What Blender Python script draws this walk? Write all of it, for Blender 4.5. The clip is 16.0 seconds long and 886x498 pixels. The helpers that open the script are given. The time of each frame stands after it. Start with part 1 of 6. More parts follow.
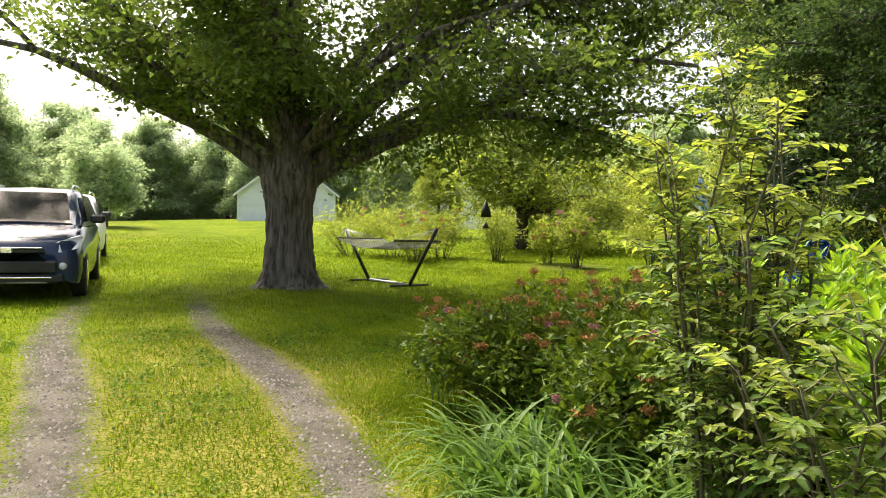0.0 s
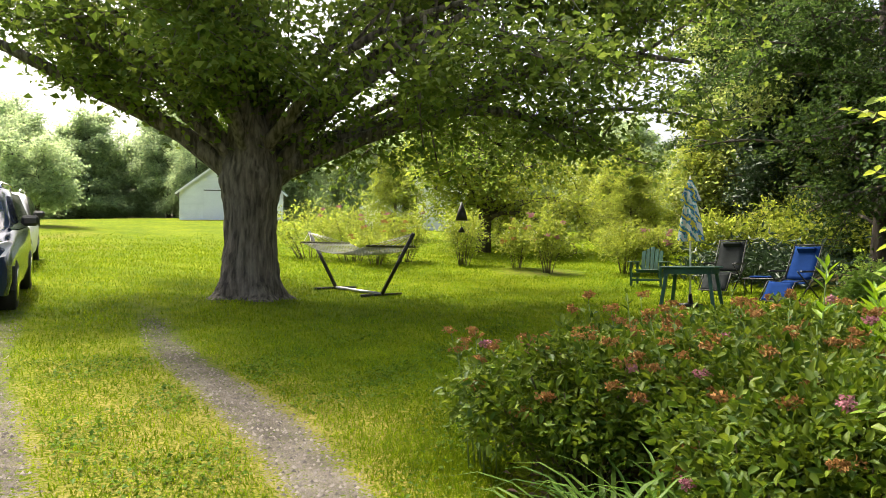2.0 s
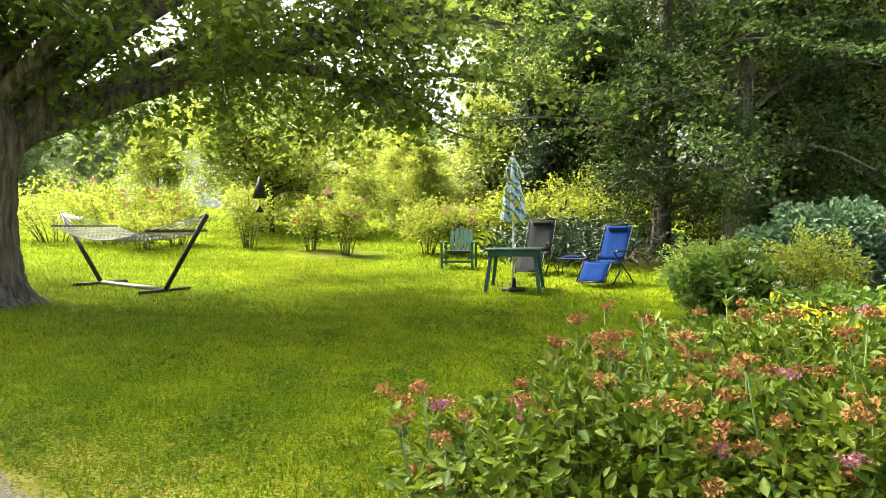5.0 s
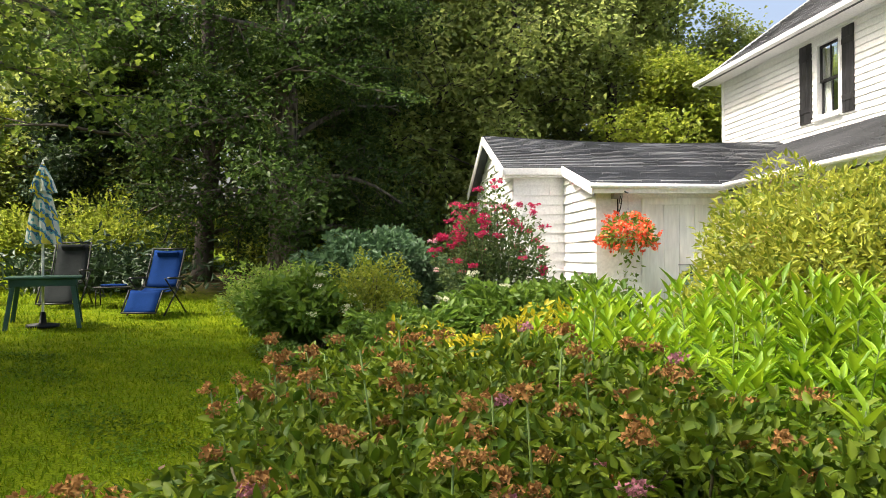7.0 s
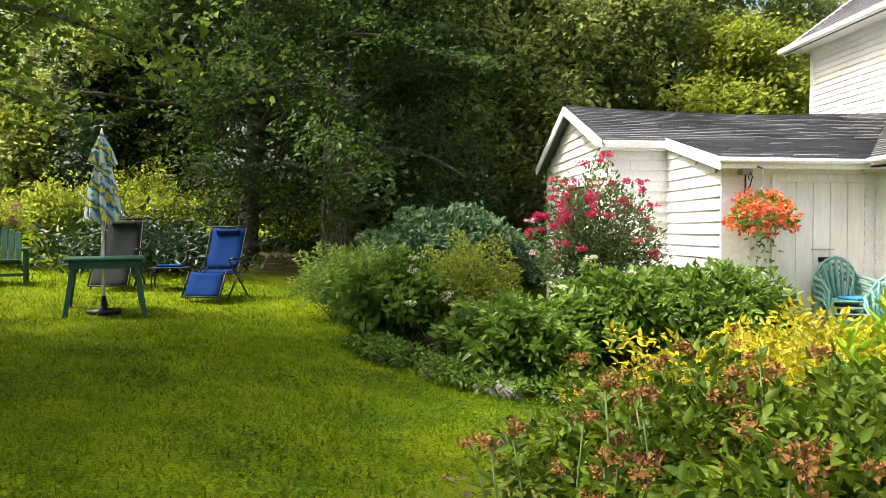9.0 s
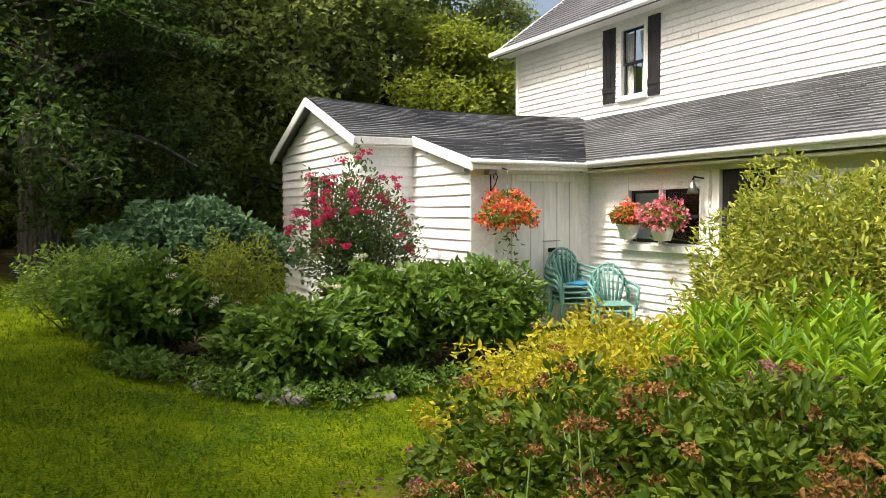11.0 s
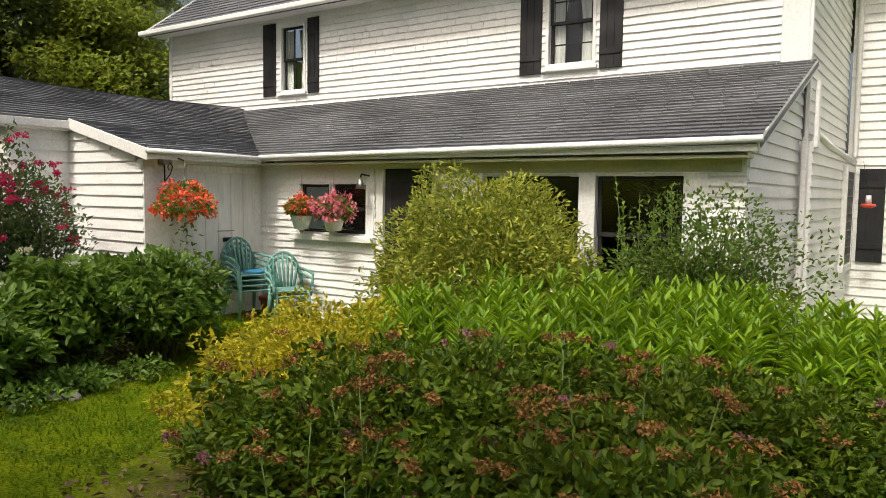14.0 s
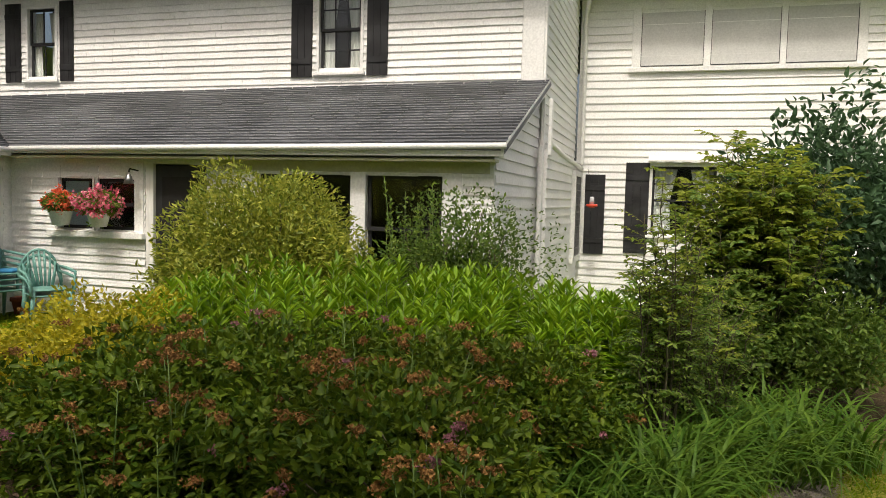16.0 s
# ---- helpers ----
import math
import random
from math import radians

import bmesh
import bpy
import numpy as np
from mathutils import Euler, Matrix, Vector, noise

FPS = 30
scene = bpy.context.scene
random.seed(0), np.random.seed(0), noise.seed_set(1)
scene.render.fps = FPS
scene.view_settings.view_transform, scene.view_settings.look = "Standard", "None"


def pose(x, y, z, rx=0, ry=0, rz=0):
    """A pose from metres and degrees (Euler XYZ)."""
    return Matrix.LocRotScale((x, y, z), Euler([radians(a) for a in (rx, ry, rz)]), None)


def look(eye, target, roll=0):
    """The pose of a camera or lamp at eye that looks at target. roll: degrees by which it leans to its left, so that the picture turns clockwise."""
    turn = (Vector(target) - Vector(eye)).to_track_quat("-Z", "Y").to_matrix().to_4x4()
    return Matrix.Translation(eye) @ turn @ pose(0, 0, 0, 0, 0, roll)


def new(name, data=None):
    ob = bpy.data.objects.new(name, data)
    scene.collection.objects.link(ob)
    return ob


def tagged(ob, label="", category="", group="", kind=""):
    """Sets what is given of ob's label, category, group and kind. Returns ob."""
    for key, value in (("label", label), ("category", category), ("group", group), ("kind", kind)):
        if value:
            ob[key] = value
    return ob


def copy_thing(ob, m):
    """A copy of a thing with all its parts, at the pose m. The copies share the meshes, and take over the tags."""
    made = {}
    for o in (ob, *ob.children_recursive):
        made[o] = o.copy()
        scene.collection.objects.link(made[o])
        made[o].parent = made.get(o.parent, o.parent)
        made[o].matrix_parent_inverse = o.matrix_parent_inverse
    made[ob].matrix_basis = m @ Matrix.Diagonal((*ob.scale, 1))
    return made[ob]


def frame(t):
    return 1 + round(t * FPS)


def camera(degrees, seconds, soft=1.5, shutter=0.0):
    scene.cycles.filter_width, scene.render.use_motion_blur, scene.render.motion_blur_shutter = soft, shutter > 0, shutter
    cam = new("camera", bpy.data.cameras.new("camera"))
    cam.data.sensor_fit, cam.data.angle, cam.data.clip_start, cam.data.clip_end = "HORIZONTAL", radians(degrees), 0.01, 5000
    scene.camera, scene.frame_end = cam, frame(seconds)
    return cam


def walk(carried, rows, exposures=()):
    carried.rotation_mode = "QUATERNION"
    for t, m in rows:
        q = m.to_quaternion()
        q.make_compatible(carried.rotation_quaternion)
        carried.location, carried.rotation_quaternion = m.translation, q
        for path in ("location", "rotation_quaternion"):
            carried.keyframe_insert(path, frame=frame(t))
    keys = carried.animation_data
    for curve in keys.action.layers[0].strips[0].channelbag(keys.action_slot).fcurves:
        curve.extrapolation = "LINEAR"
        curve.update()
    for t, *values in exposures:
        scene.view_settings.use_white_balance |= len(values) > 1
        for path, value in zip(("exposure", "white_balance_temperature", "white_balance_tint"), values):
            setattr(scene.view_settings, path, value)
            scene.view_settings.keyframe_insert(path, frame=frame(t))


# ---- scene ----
cam = camera(62.0, 16.0, 0.55)
PATH = [
    (0, pose(-4.066, 0.422, 0.985, 90.61, 0.00, 54.08)),
    (0.5, pose(-4.328, 0.530, 1.021, 90.38, 0.16, 54.11)),
    (1, pose(-4.630, 0.610, 1.062, 90.50, 0.27, 53.62)),
    (1.5, pose(-5.009, 0.613, 1.082, 90.43, -0.08, 52.06)),
    (2, pose(-5.307, 0.630, 1.111, 90.60, -0.16, 49.78)),
    (2.5, pose(-5.634, 0.785, 1.122, 90.96, 0.17, 46.65)),
    (3, pose(-5.908, 0.892, 1.136, 90.40, 0.42, 45.13)),
    (3.2, pose(-6.033, 0.926, 1.134, 90.22, 0.23, 44.71)),
    (5.3, pose(-7.272, 1.407, 1.258, 88.28, 0.18, 24.80)),
    (5.5, pose(-7.386, 1.436, 1.254, 88.16, -0.20, 19.27)),
    (6, pose(-7.568, 1.548, 1.223, 88.95, -0.64, 6.21)),
    (6.5, pose(-7.658, 1.731, 1.206, 89.83, 0.47, -1.78)),
    (7, pose(-7.909, 1.842, 1.209, 90.50, 0.35, -4.78)),
    (7.5, pose(-8.243, 2.057, 1.218, 90.16, -0.40, -4.79)),
    (8, pose(-8.523, 2.379, 1.252, 89.34, -0.25, -4.61)),
    (8.2, pose(-8.618, 2.512, 1.267, 89.03, 0.03, -3.94)),
    (10.3, pose(-9.589, 3.342, 1.362, 88.24, -0.32, -6.64)),
    (10.5, pose(-9.643, 3.335, 1.409, 87.95, 0.39, -13.38)),
    (11, pose(-9.836, 3.247, 1.528, 86.87, 0.38, -27.44)),
    (11.5, pose(-10.005, 3.275, 1.575, 86.38, -0.15, -36.37)),
    (12, pose(-10.090, 3.213, 1.567, 86.10, 0.23, -41.06)),
    (12.5, pose(-10.221, 3.113, 1.580, 85.59, 0.58, -42.39)),
    (13, pose(-10.364, 3.104, 1.602, 85.55, 0.22, -44.58)),
    (13.5, pose(-10.542, 3.115, 1.624, 85.26, -0.39, -48.98)),
    (14, pose(-10.666, 3.109, 1.643, 85.71, -0.76, -55.19)),
    (14.5, pose(-10.776, 3.023, 1.631, 86.08, -0.54, -60.81)),
    (15, pose(-10.975, 2.922, 1.634, 86.20, 0.14, -65.03)),
    (15.5, pose(-11.118, 2.885, 1.635, 86.25, 0.15, -69.04)),
    (16, pose(-11.263, 2.914, 1.602, 86.09, -1.45, -73.17)),
]
EXPOSURES = [(0.0, 1.38), (3.0, 1.75), (5.5, 2.35), (6.3, 1.9), (7.5, 1.2), (8.2, 1.3), (10.3, 1.75), (10.7, 1.42), (11.0, 0.85), (13.0, 0.26), (16.0, -0.1)]
walk(cam, PATH, EXPOSURES)

# ---------------------------------------------------------------- world, sun, exposure
world = bpy.data.worlds.new("world")
scene.world = world
world.use_nodes = True
wn = world.node_tree.nodes
sky = wn.new("ShaderNodeTexSky")
sky.sky_type, sky.sun_disc = "NISHITA", False
sky.sun_elevation, sky.sun_rotation = radians(58), radians(-93)
sky.air_density, sky.dust_density, sky.ozone_density, sky.altitude = 1.0, 9.5, 0.3, 0.0
wn["Background"].inputs["Strength"].default_value = 0.15
world.node_tree.links.new(sky.outputs[0], wn["Background"].inputs["Color"])
sun = new("sun", bpy.data.lights.new("sun", "SUN"))
sun.data.energy, sun.data.angle, sun.data.color = 2.4, radians(6), (1.0, 0.95, 0.86)
sun.matrix_world = look((-19, -1, 30.4), (0, 0, 0))


# ---------------------------------------------------------------- materials
def nodes_of(name):
    m = bpy.data.materials.new(name)
    m.use_nodes = True
    t = m.node_tree
    return m, t.nodes, t.links, t.nodes["Principled BSDF"]


def mat(name, c1, c2, scale=3.0, fine=60.0, rough=0.7, bump=0.15, metal=0.0, spec=0.4, stretch=(1, 1, 1), each=0.0):
    """Two colours mixed by broad stains, a fine grain over them, and relief from the grain."""
    m, n, l, b = nodes_of(name)
    co, mp = n.new("ShaderNodeTexCoord"), n.new("ShaderNodeMapping")
    mp.inputs["Scale"].default_value = stretch
    l.new(co.outputs["Object"], mp.inputs["Vector"])
    big, small = n.new("ShaderNodeTexNoise"), n.new("ShaderNodeTexNoise")
    big.inputs["Scale"].default_value, small.inputs["Scale"].default_value = scale, fine
    big.inputs["Detail"].default_value = small.inputs["Detail"].default_value = 6
    for q in (big, small):
        l.new(mp.outputs[0], q.inputs["Vector"])
    ramp = n.new("ShaderNodeValToRGB")
    ramp.color_ramp.elements[0].position, ramp.color_ramp.elements[1].position = 0.35, 0.65
    ramp.color_ramp.elements[0].color, ramp.color_ramp.elements[1].color = (*c1, 1), (*c2, 1)
    l.new(big.outputs["Fac"], ramp.inputs[0])
    hsv, mul = n.new("ShaderNodeHueSaturation"), n.new("ShaderNodeMath")
    mul.operation, mul.inputs[1].default_value, mul.inputs[2].default_value = "MULTIPLY_ADD", 0.5, 0.75
    l.new(small.outputs["Fac"], mul.inputs[0])
    val = mul.outputs[0]
    if each:
        info, add = n.new("ShaderNodeObjectInfo"), n.new("ShaderNodeMath")
        add.operation, add.inputs[1].default_value = "MULTIPLY_ADD", each
        l.new(info.outputs["Random"], add.inputs[0])
        l.new(val, add.inputs[2])
        val = add.outputs[0]
    l.new(val, hsv.inputs["Value"])
    l.new(ramp.outputs[0], hsv.inputs["Color"])
    l.new(hsv.outputs[0], b.inputs["Base Color"])
    b.inputs["Roughness"].default_value, b.inputs["Metallic"].default_value = rough, metal
    b.inputs["Specular IOR Level"].default_value = spec
    if bump:
        bp = n.new("ShaderNodeBump")
        bp.inputs["Strength"].default_value, bp.inputs["Distance"].default_value = bump, 0.02
        l.new(small.outputs["Fac"], bp.inputs["Height"])
        l.new(bp.outputs[0], b.inputs["Normal"])
    return m


def leaf_mat(name, c1, c2, through_light=0.4, rough=0.48, warm=1.0, gloss=0.3):
    """Leaves: colour differs from leaf to leaf, light shines through."""
    m, n, l, b = nodes_of(name)
    geo, ramp = n.new("ShaderNodeNewGeometry"), n.new("ShaderNodeValToRGB")
    ramp.color_ramp.elements[0].color, ramp.color_ramp.elements[1].color = (*c1, 1), (*c2, 1)
    l.new(geo.outputs["Random Per Island"], ramp.inputs[0])
    co, big, hsv = n.new("ShaderNodeTexCoord"), n.new("ShaderNodeTexNoise"), n.new("ShaderNodeHueSaturation")
    big.inputs["Scale"].default_value = 1.3
    l.new(co.outputs["Object"], big.inputs["Vector"])
    val = n.new("ShaderNodeMath")
    val.operation, val.inputs[1].default_value, val.inputs[2].default_value = "MULTIPLY_ADD", 0.9, 0.55
    l.new(big.outputs["Fac"], val.inputs[0])
    l.new(val.outputs[0], hsv.inputs["Value"])
    hsv.inputs["Hue"].default_value = 0.488
    l.new(ramp.outputs[0], hsv.inputs["Color"])
    l.new(hsv.outputs[0], b.inputs["Base Color"])
    b.inputs["Roughness"].default_value, b.inputs["Specular IOR Level"].default_value = rough, gloss
    tr, mix = n.new("ShaderNodeBsdfTranslucent"), n.new("ShaderNodeMixShader")
    hs2 = n.new("ShaderNodeHueSaturation")
    hs2.inputs["Value"].default_value, hs2.inputs["Hue"].default_value = 1.7 * warm, 0.487
    l.new(hsv.outputs[0], hs2.inputs["Color"])
    l.new(hs2.outputs[0], tr.inputs["Color"])
    mix.inputs[0].default_value = through_light
    l.new(b.outputs[0], mix.inputs[1])
    l.new(tr.outputs[0], mix.inputs[2])
    l.new(mix.outputs[0], n["Material Output"].inputs["Surface"])
    return m


def plain(name, c, rough=0.5, metal=0.0, spec=0.5):
    return mat(name, tuple(v * 0.9 for v in c), tuple(min(1, v * 1.08) for v in c), 2.5, 40, rough, 0.04, metal, spec)


def ground_mat():
    """Mown grass with clover, dry and bare patches, two gravel wheel tracks of the drive."""
    m, n, l, b = nodes_of("lawn")
    co = n.new("ShaderNodeTexCoord")
    tex = []
    for sc, de in ((0.35, 4), (3.0, 6), (45.0, 6), (170.0, 3)):
        q = n.new("ShaderNodeTexNoise")
        q.inputs["Scale"].default_value, q.inputs["Detail"].default_value = sc, de
        l.new(co.outputs["Object"], q.inputs["Vector"])
        tex.append(q)

    def ramp(src, a, c, p0=0.35, p1=0.65):
        r = n.new("ShaderNodeValToRGB")
        r.color_ramp.elements[0].position, r.color_ramp.elements[1].position = p0, p1
        r.color_ramp.elements[0].color, r.color_ramp.elements[1].color = (*a, 1), (*c, 1)
        l.new(src, r.inputs[0])
        return r.outputs[0]

    def mix(fac, a, c, kind="MIX"):
        q = n.new("ShaderNodeMix")
        q.data_type, q.blend_type = "RGBA", kind
        if isinstance(fac, float):
            q.inputs["Factor"].default_value = fac
        else:
            l.new(fac, q.inputs["Factor"])
        l.new(a, q.inputs["A"])
        l.new(c, q.inputs["B"])
        return q.outputs["Result"]

    grass = ramp(tex[1].outputs[0], (0.085, 0.138, 0.004), (0.15, 0.194, 0.006))
    broad = ramp(tex[0].outputs[0], (0.75, 0.8, 0.7), (1.15, 1.05, 0.9))
    grass = mix(1.0, grass, broad, "MULTIPLY")
    fine = ramp(tex[2].outputs[0], (0.42, 0.45, 0.35), (1.4, 1.4, 1.25), 0.3, 0.7)
    grass = mix(1.0, grass, fine, "MULTIPLY")
    gravel = mix(1.0, ramp(tex[1].outputs[0], (0.085, 0.075, 0.058), (0.15, 0.135, 0.108)), ramp(tex[3].outputs[0], (0.5, 0.5, 0.5), (1.3, 1.3, 1.3)), "MULTIPLY")
    soil = mix(1.0, ramp(tex[1].outputs[0], (0.045, 0.032, 0.022), (0.1, 0.075, 0.05)), fine, "MULTIPLY")
    at = n.new("ShaderNodeAttribute")
    at.attribute_name = "kind"
    sep = n.new("ShaderNodeSeparateColor")
    l.new(at.outputs["Color"], sep.inputs[0])

    def worn(ch):
        a = n.new("ShaderNodeMath")
        a.operation = "MULTIPLY_ADD"
        a.inputs[1].default_value, a.inputs[2].default_value = 2.0, -1.05
        l.new(tex[2].outputs[0], a.inputs[0])
        c = n.new("ShaderNodeMath")
        c.operation = "ADD"
        l.new(a.outputs[0], c.inputs[0])
        l.new(sep.outputs[ch], c.inputs[1])
        return ramp(c.outputs[0], (0, 0, 0), (1, 1, 1), 0.35, 0.6)

    dry = ramp(tex[1].outputs[0], (0.12, 0.125, 0.018), (0.19, 0.165, 0.045))
    col = mix(worn("Blue"), grass, mix(1.0, dry, fine, "MULTIPLY"))
    col = mix(worn("Red"), col, gravel)
    col = mix(worn("Green"), col, soil)
    l.new(col, b.inputs["Base Color"])
    b.inputs["Roughness"].default_value, b.inputs["Specular IOR Level"].default_value = 0.95, 0.04
    bp = n.new("ShaderNodeBump")
    bp.inputs["Strength"].default_value, bp.inputs["Distance"].default_value = 0.7, 0.03
    l.new(tex[2].outputs[0], bp.inputs["Height"])
    l.new(bp.outputs[0], b.inputs["Normal"])
    return m


WHITE = mat("white_paint", (0.74, 0.74, 0.72), (0.82, 0.82, 0.8), 1.2, 35, 0.55, 0.08, each=0.05)
TRIM = mat("trim_paint", (0.78, 0.78, 0.76), (0.84, 0.84, 0.82), 1.0, 30, 0.45, 0.05)
OLDWHITE = mat("weathered_white_boards", (0.72, 0.71, 0.67), (0.82, 0.82, 0.79), 2.0, 25, 0.65, 0.12, stretch=(1, 1, 0.15))
ROOF = mat("asphalt_shingle", (0.085, 0.089, 0.096), (0.15, 0.155, 0.164), 0.7, 160, 0.6, 0.5, each=0.04, spec=0.6)
BLACK = mat("black_paint", (0.012, 0.012, 0.013), (0.03, 0.03, 0.032), 3, 40, 0.5, 0.1)
# Near-black colour that stands for unlit interiors; door panels and foundation use it too
DARK = mat("painted_dark", (0.012, 0.011, 0.01), (0.03, 0.027, 0.024), 2, 30, 0.8, 0)
CURTAIN = mat("curtain_cloth", (0.62, 0.6, 0.55), (0.78, 0.76, 0.71), 8, 60, 0.9, 0.2, stretch=(1, 1, 0.1))
GREYBOARD = mat("shutter_board_panel", (0.5, 0.5, 0.49), (0.6, 0.6, 0.58), 0.8, 30, 0.6, 0.05)
CREAM = mat("cream_paint", (0.56, 0.55, 0.38), (0.64, 0.62, 0.45), 1.5, 30, 0.55, 0.06)
BARK = mat("bark", (0.035, 0.029, 0.023), (0.17, 0.148, 0.12), 5, 22, 0.95, 1.0, stretch=(3.0, 3.0, 0.35))
DARKBARK = mat("dark_bark", (0.035, 0.028, 0.022), (0.09, 0.075, 0.06), 3, 22, 0.95, 0.9, stretch=(2.0, 2.0, 0.4))
STEM = mat("stem", (0.05, 0.045, 0.025), (0.11, 0.1, 0.05), 4, 60, 0.8, 0.2)
GREENSTEM = mat("green_stem", (0.08, 0.14, 0.03), (0.14, 0.2, 0.05), 4, 60, 0.6, 0.1)
METAL = mat("grey_metal", (0.3, 0.3, 0.3), (0.4, 0.4, 0.4), 4, 60, 0.4, 0.05, metal=0.9)
IRON = mat("black_iron", (0.01, 0.01, 0.01), (0.025, 0.025, 0.025), 4, 60, 0.45, 0.1, metal=0.3)

glass_m, gn, gl, gb = nodes_of("window_glass")
gb.inputs["Base Color"].default_value = (0.9, 0.95, 0.95, 1)
gb.inputs["Roughness"].default_value, gb.inputs["Transmission Weight"].default_value = 0.03, 1.0
gb.inputs["IOR"].default_value = 1.45
GLASS = glass_m


# ---------------------------------------------------------------- mesh helpers
def mesh_np(name, v, tri, material, smooth=False):
    """A mesh from arrays of vertices and triangles."""
    v, tri = np.asarray(v, np.float32).reshape(-1, 3), np.asarray(tri, np.int32).reshape(-1, 3)
    me = bpy.data.meshes.new(name)
    me.vertices.add(len(v))
    me.vertices.foreach_set("co", v.ravel())
    me.loops.add(tri.size)
    me.loops.foreach_set("vertex_index", tri.ravel())
    me.polygons.add(len(tri))
    me.polygons.foreach_set("loop_start", np.arange(0, tri.size, 3, dtype=np.int32))
    me.polygons.foreach_set("loop_total", np.full(len(tri), 3, np.int32))
    if smooth:
        me.polygons.foreach_set("use_smooth", np.ones(len(tri), bool))
    me.update(calc_edges=True)
    me.materials.append(material)
    return me


def part(name, bm, material, parent=None, label="", smooth=False):
    """Links a bmesh as one mesh object, under a thing or a part."""
    me = bpy.data.meshes.new(name)
    bm.to_mesh(me)
    bm.free()
    me.materials.append(material)
    if smooth:
        for p in me.polygons:
            p.use_smooth = True
    return put(name, me, parent, label)


def put(name, me, parent=None, label=""):
    ob = new(name, me)
    if parent is not None:
        ob.parent = parent
    if label:
        ob["label"] = label
    return ob


def box(bm, lo, hi, bevel=0.0, m=None):
    """A box between two corners, its edges rounded off, turned by m."""
    lo, hi = Vector(lo), Vector(hi)
    r = bmesh.ops.create_cube(bm, size=1.0)
    vs = r["verts"]
    c, s = (lo + hi) / 2, hi - lo
    for v in vs:
        v.co = Vector((v.co.x * s.x, v.co.y * s.y, v.co.z * s.z)) + c
    if bevel:
        es = list({e for v in vs for e in v.link_edges})
        out = bmesh.ops.bevel(bm, geom=es, offset=bevel, segments=1, affect="EDGES")
        vs = list({v for f in out["faces"] for v in f.verts} | {v for v in vs if v.is_valid})
    if m is not None:
        bmesh.ops.transform(bm, matrix=m, verts=vs)
    return vs


def boxm(lo, hi, bevel=0.0, m=None):
    bm = bmesh.new()
    box(bm, lo, hi, bevel, m)
    return bm


def prism(bm, pts, d):
    """A flat polygon pushed along the vector d."""
    a = [bm.verts.new(p) for p in pts]
    c = [bm.verts.new(Vector(p) + Vector(d)) for p in pts]
    bm.faces.new(a)
    bm.faces.new(c[::-1])
    for i in range(len(a)):
        j = (i + 1) % len(a)
        bm.faces.new((a[i], c[i], c[j], a[j]))
    bmesh.ops.recalc_face_normals(bm, faces=bm.faces)


def tube_np(points, radii, sides=7):
    """Vertices and triangles of a bent tapering tube."""
    p = np.asarray(points, float)
    k = len(p)
    d = np.gradient(p, axis=0)
    d /= np.linalg.norm(d, axis=1)[:, None] + 1e-9
    up = np.where(np.abs(d[:, 2:3]) > 0.9, [[1.0, 0, 0]], [[0, 0, 1.0]])
    a = np.cross(d, up)
    a /= np.linalg.norm(a, axis=1)[:, None] + 1e-9
    b = np.cross(d, a)
    th = np.linspace(0, 2 * np.pi, sides, endpoint=False)
    r = np.asarray(radii, float)[:, None, None]
    v = p[:, None] + r * (np.cos(th)[None, :, None] * a[:, None] + np.sin(th)[None, :, None] * b[:, None])
    i, j = np.meshgrid(np.arange(k - 1), np.arange(sides), indexing="ij")
    q0, q1 = i * sides + j, i * sides + (j + 1) % sides
    q2, q3 = q1 + sides, q0 + sides
    tri = np.concatenate([np.stack([q0, q1, q2], -1).reshape(-1, 3), np.stack([q0, q2, q3], -1).reshape(-1, 3)])
    v = np.concatenate([v.reshape(-1, 3), p[:1], p[-1:]])
    cap0 = [[k * sides, (q + 1) % sides, q] for q in range(sides)]
    cap1 = [[k * sides + 1, (k - 1) * sides + q, (k - 1) * sides + (q + 1) % sides] for q in range(sides)]
    return v, np.concatenate([tri, cap0, cap1])


def join_np(bits):
    vs, ts, n = [], [], 0
    for v, t in bits:
        vs.append(np.asarray(v))
        ts.append(np.asarray(t) + n)
        n += len(v)
    return np.concatenate(vs), np.concatenate(ts)


def tubes(name, runs, material, parent=None, label="", sides=7, smooth=True):
    """One part made of bent bars: runs of (points, radius or radii)."""
    bits = []
    for pts, r in runs:
        bits.append(tube_np(pts, r if hasattr(r, "__len__") else [r] * len(pts), sides))
    return put(name, mesh_np(name, *join_np(bits), material, smooth), parent, label)


def unit(v):
    return v / (np.linalg.norm(v, axis=-1, keepdims=True) + 1e-9)


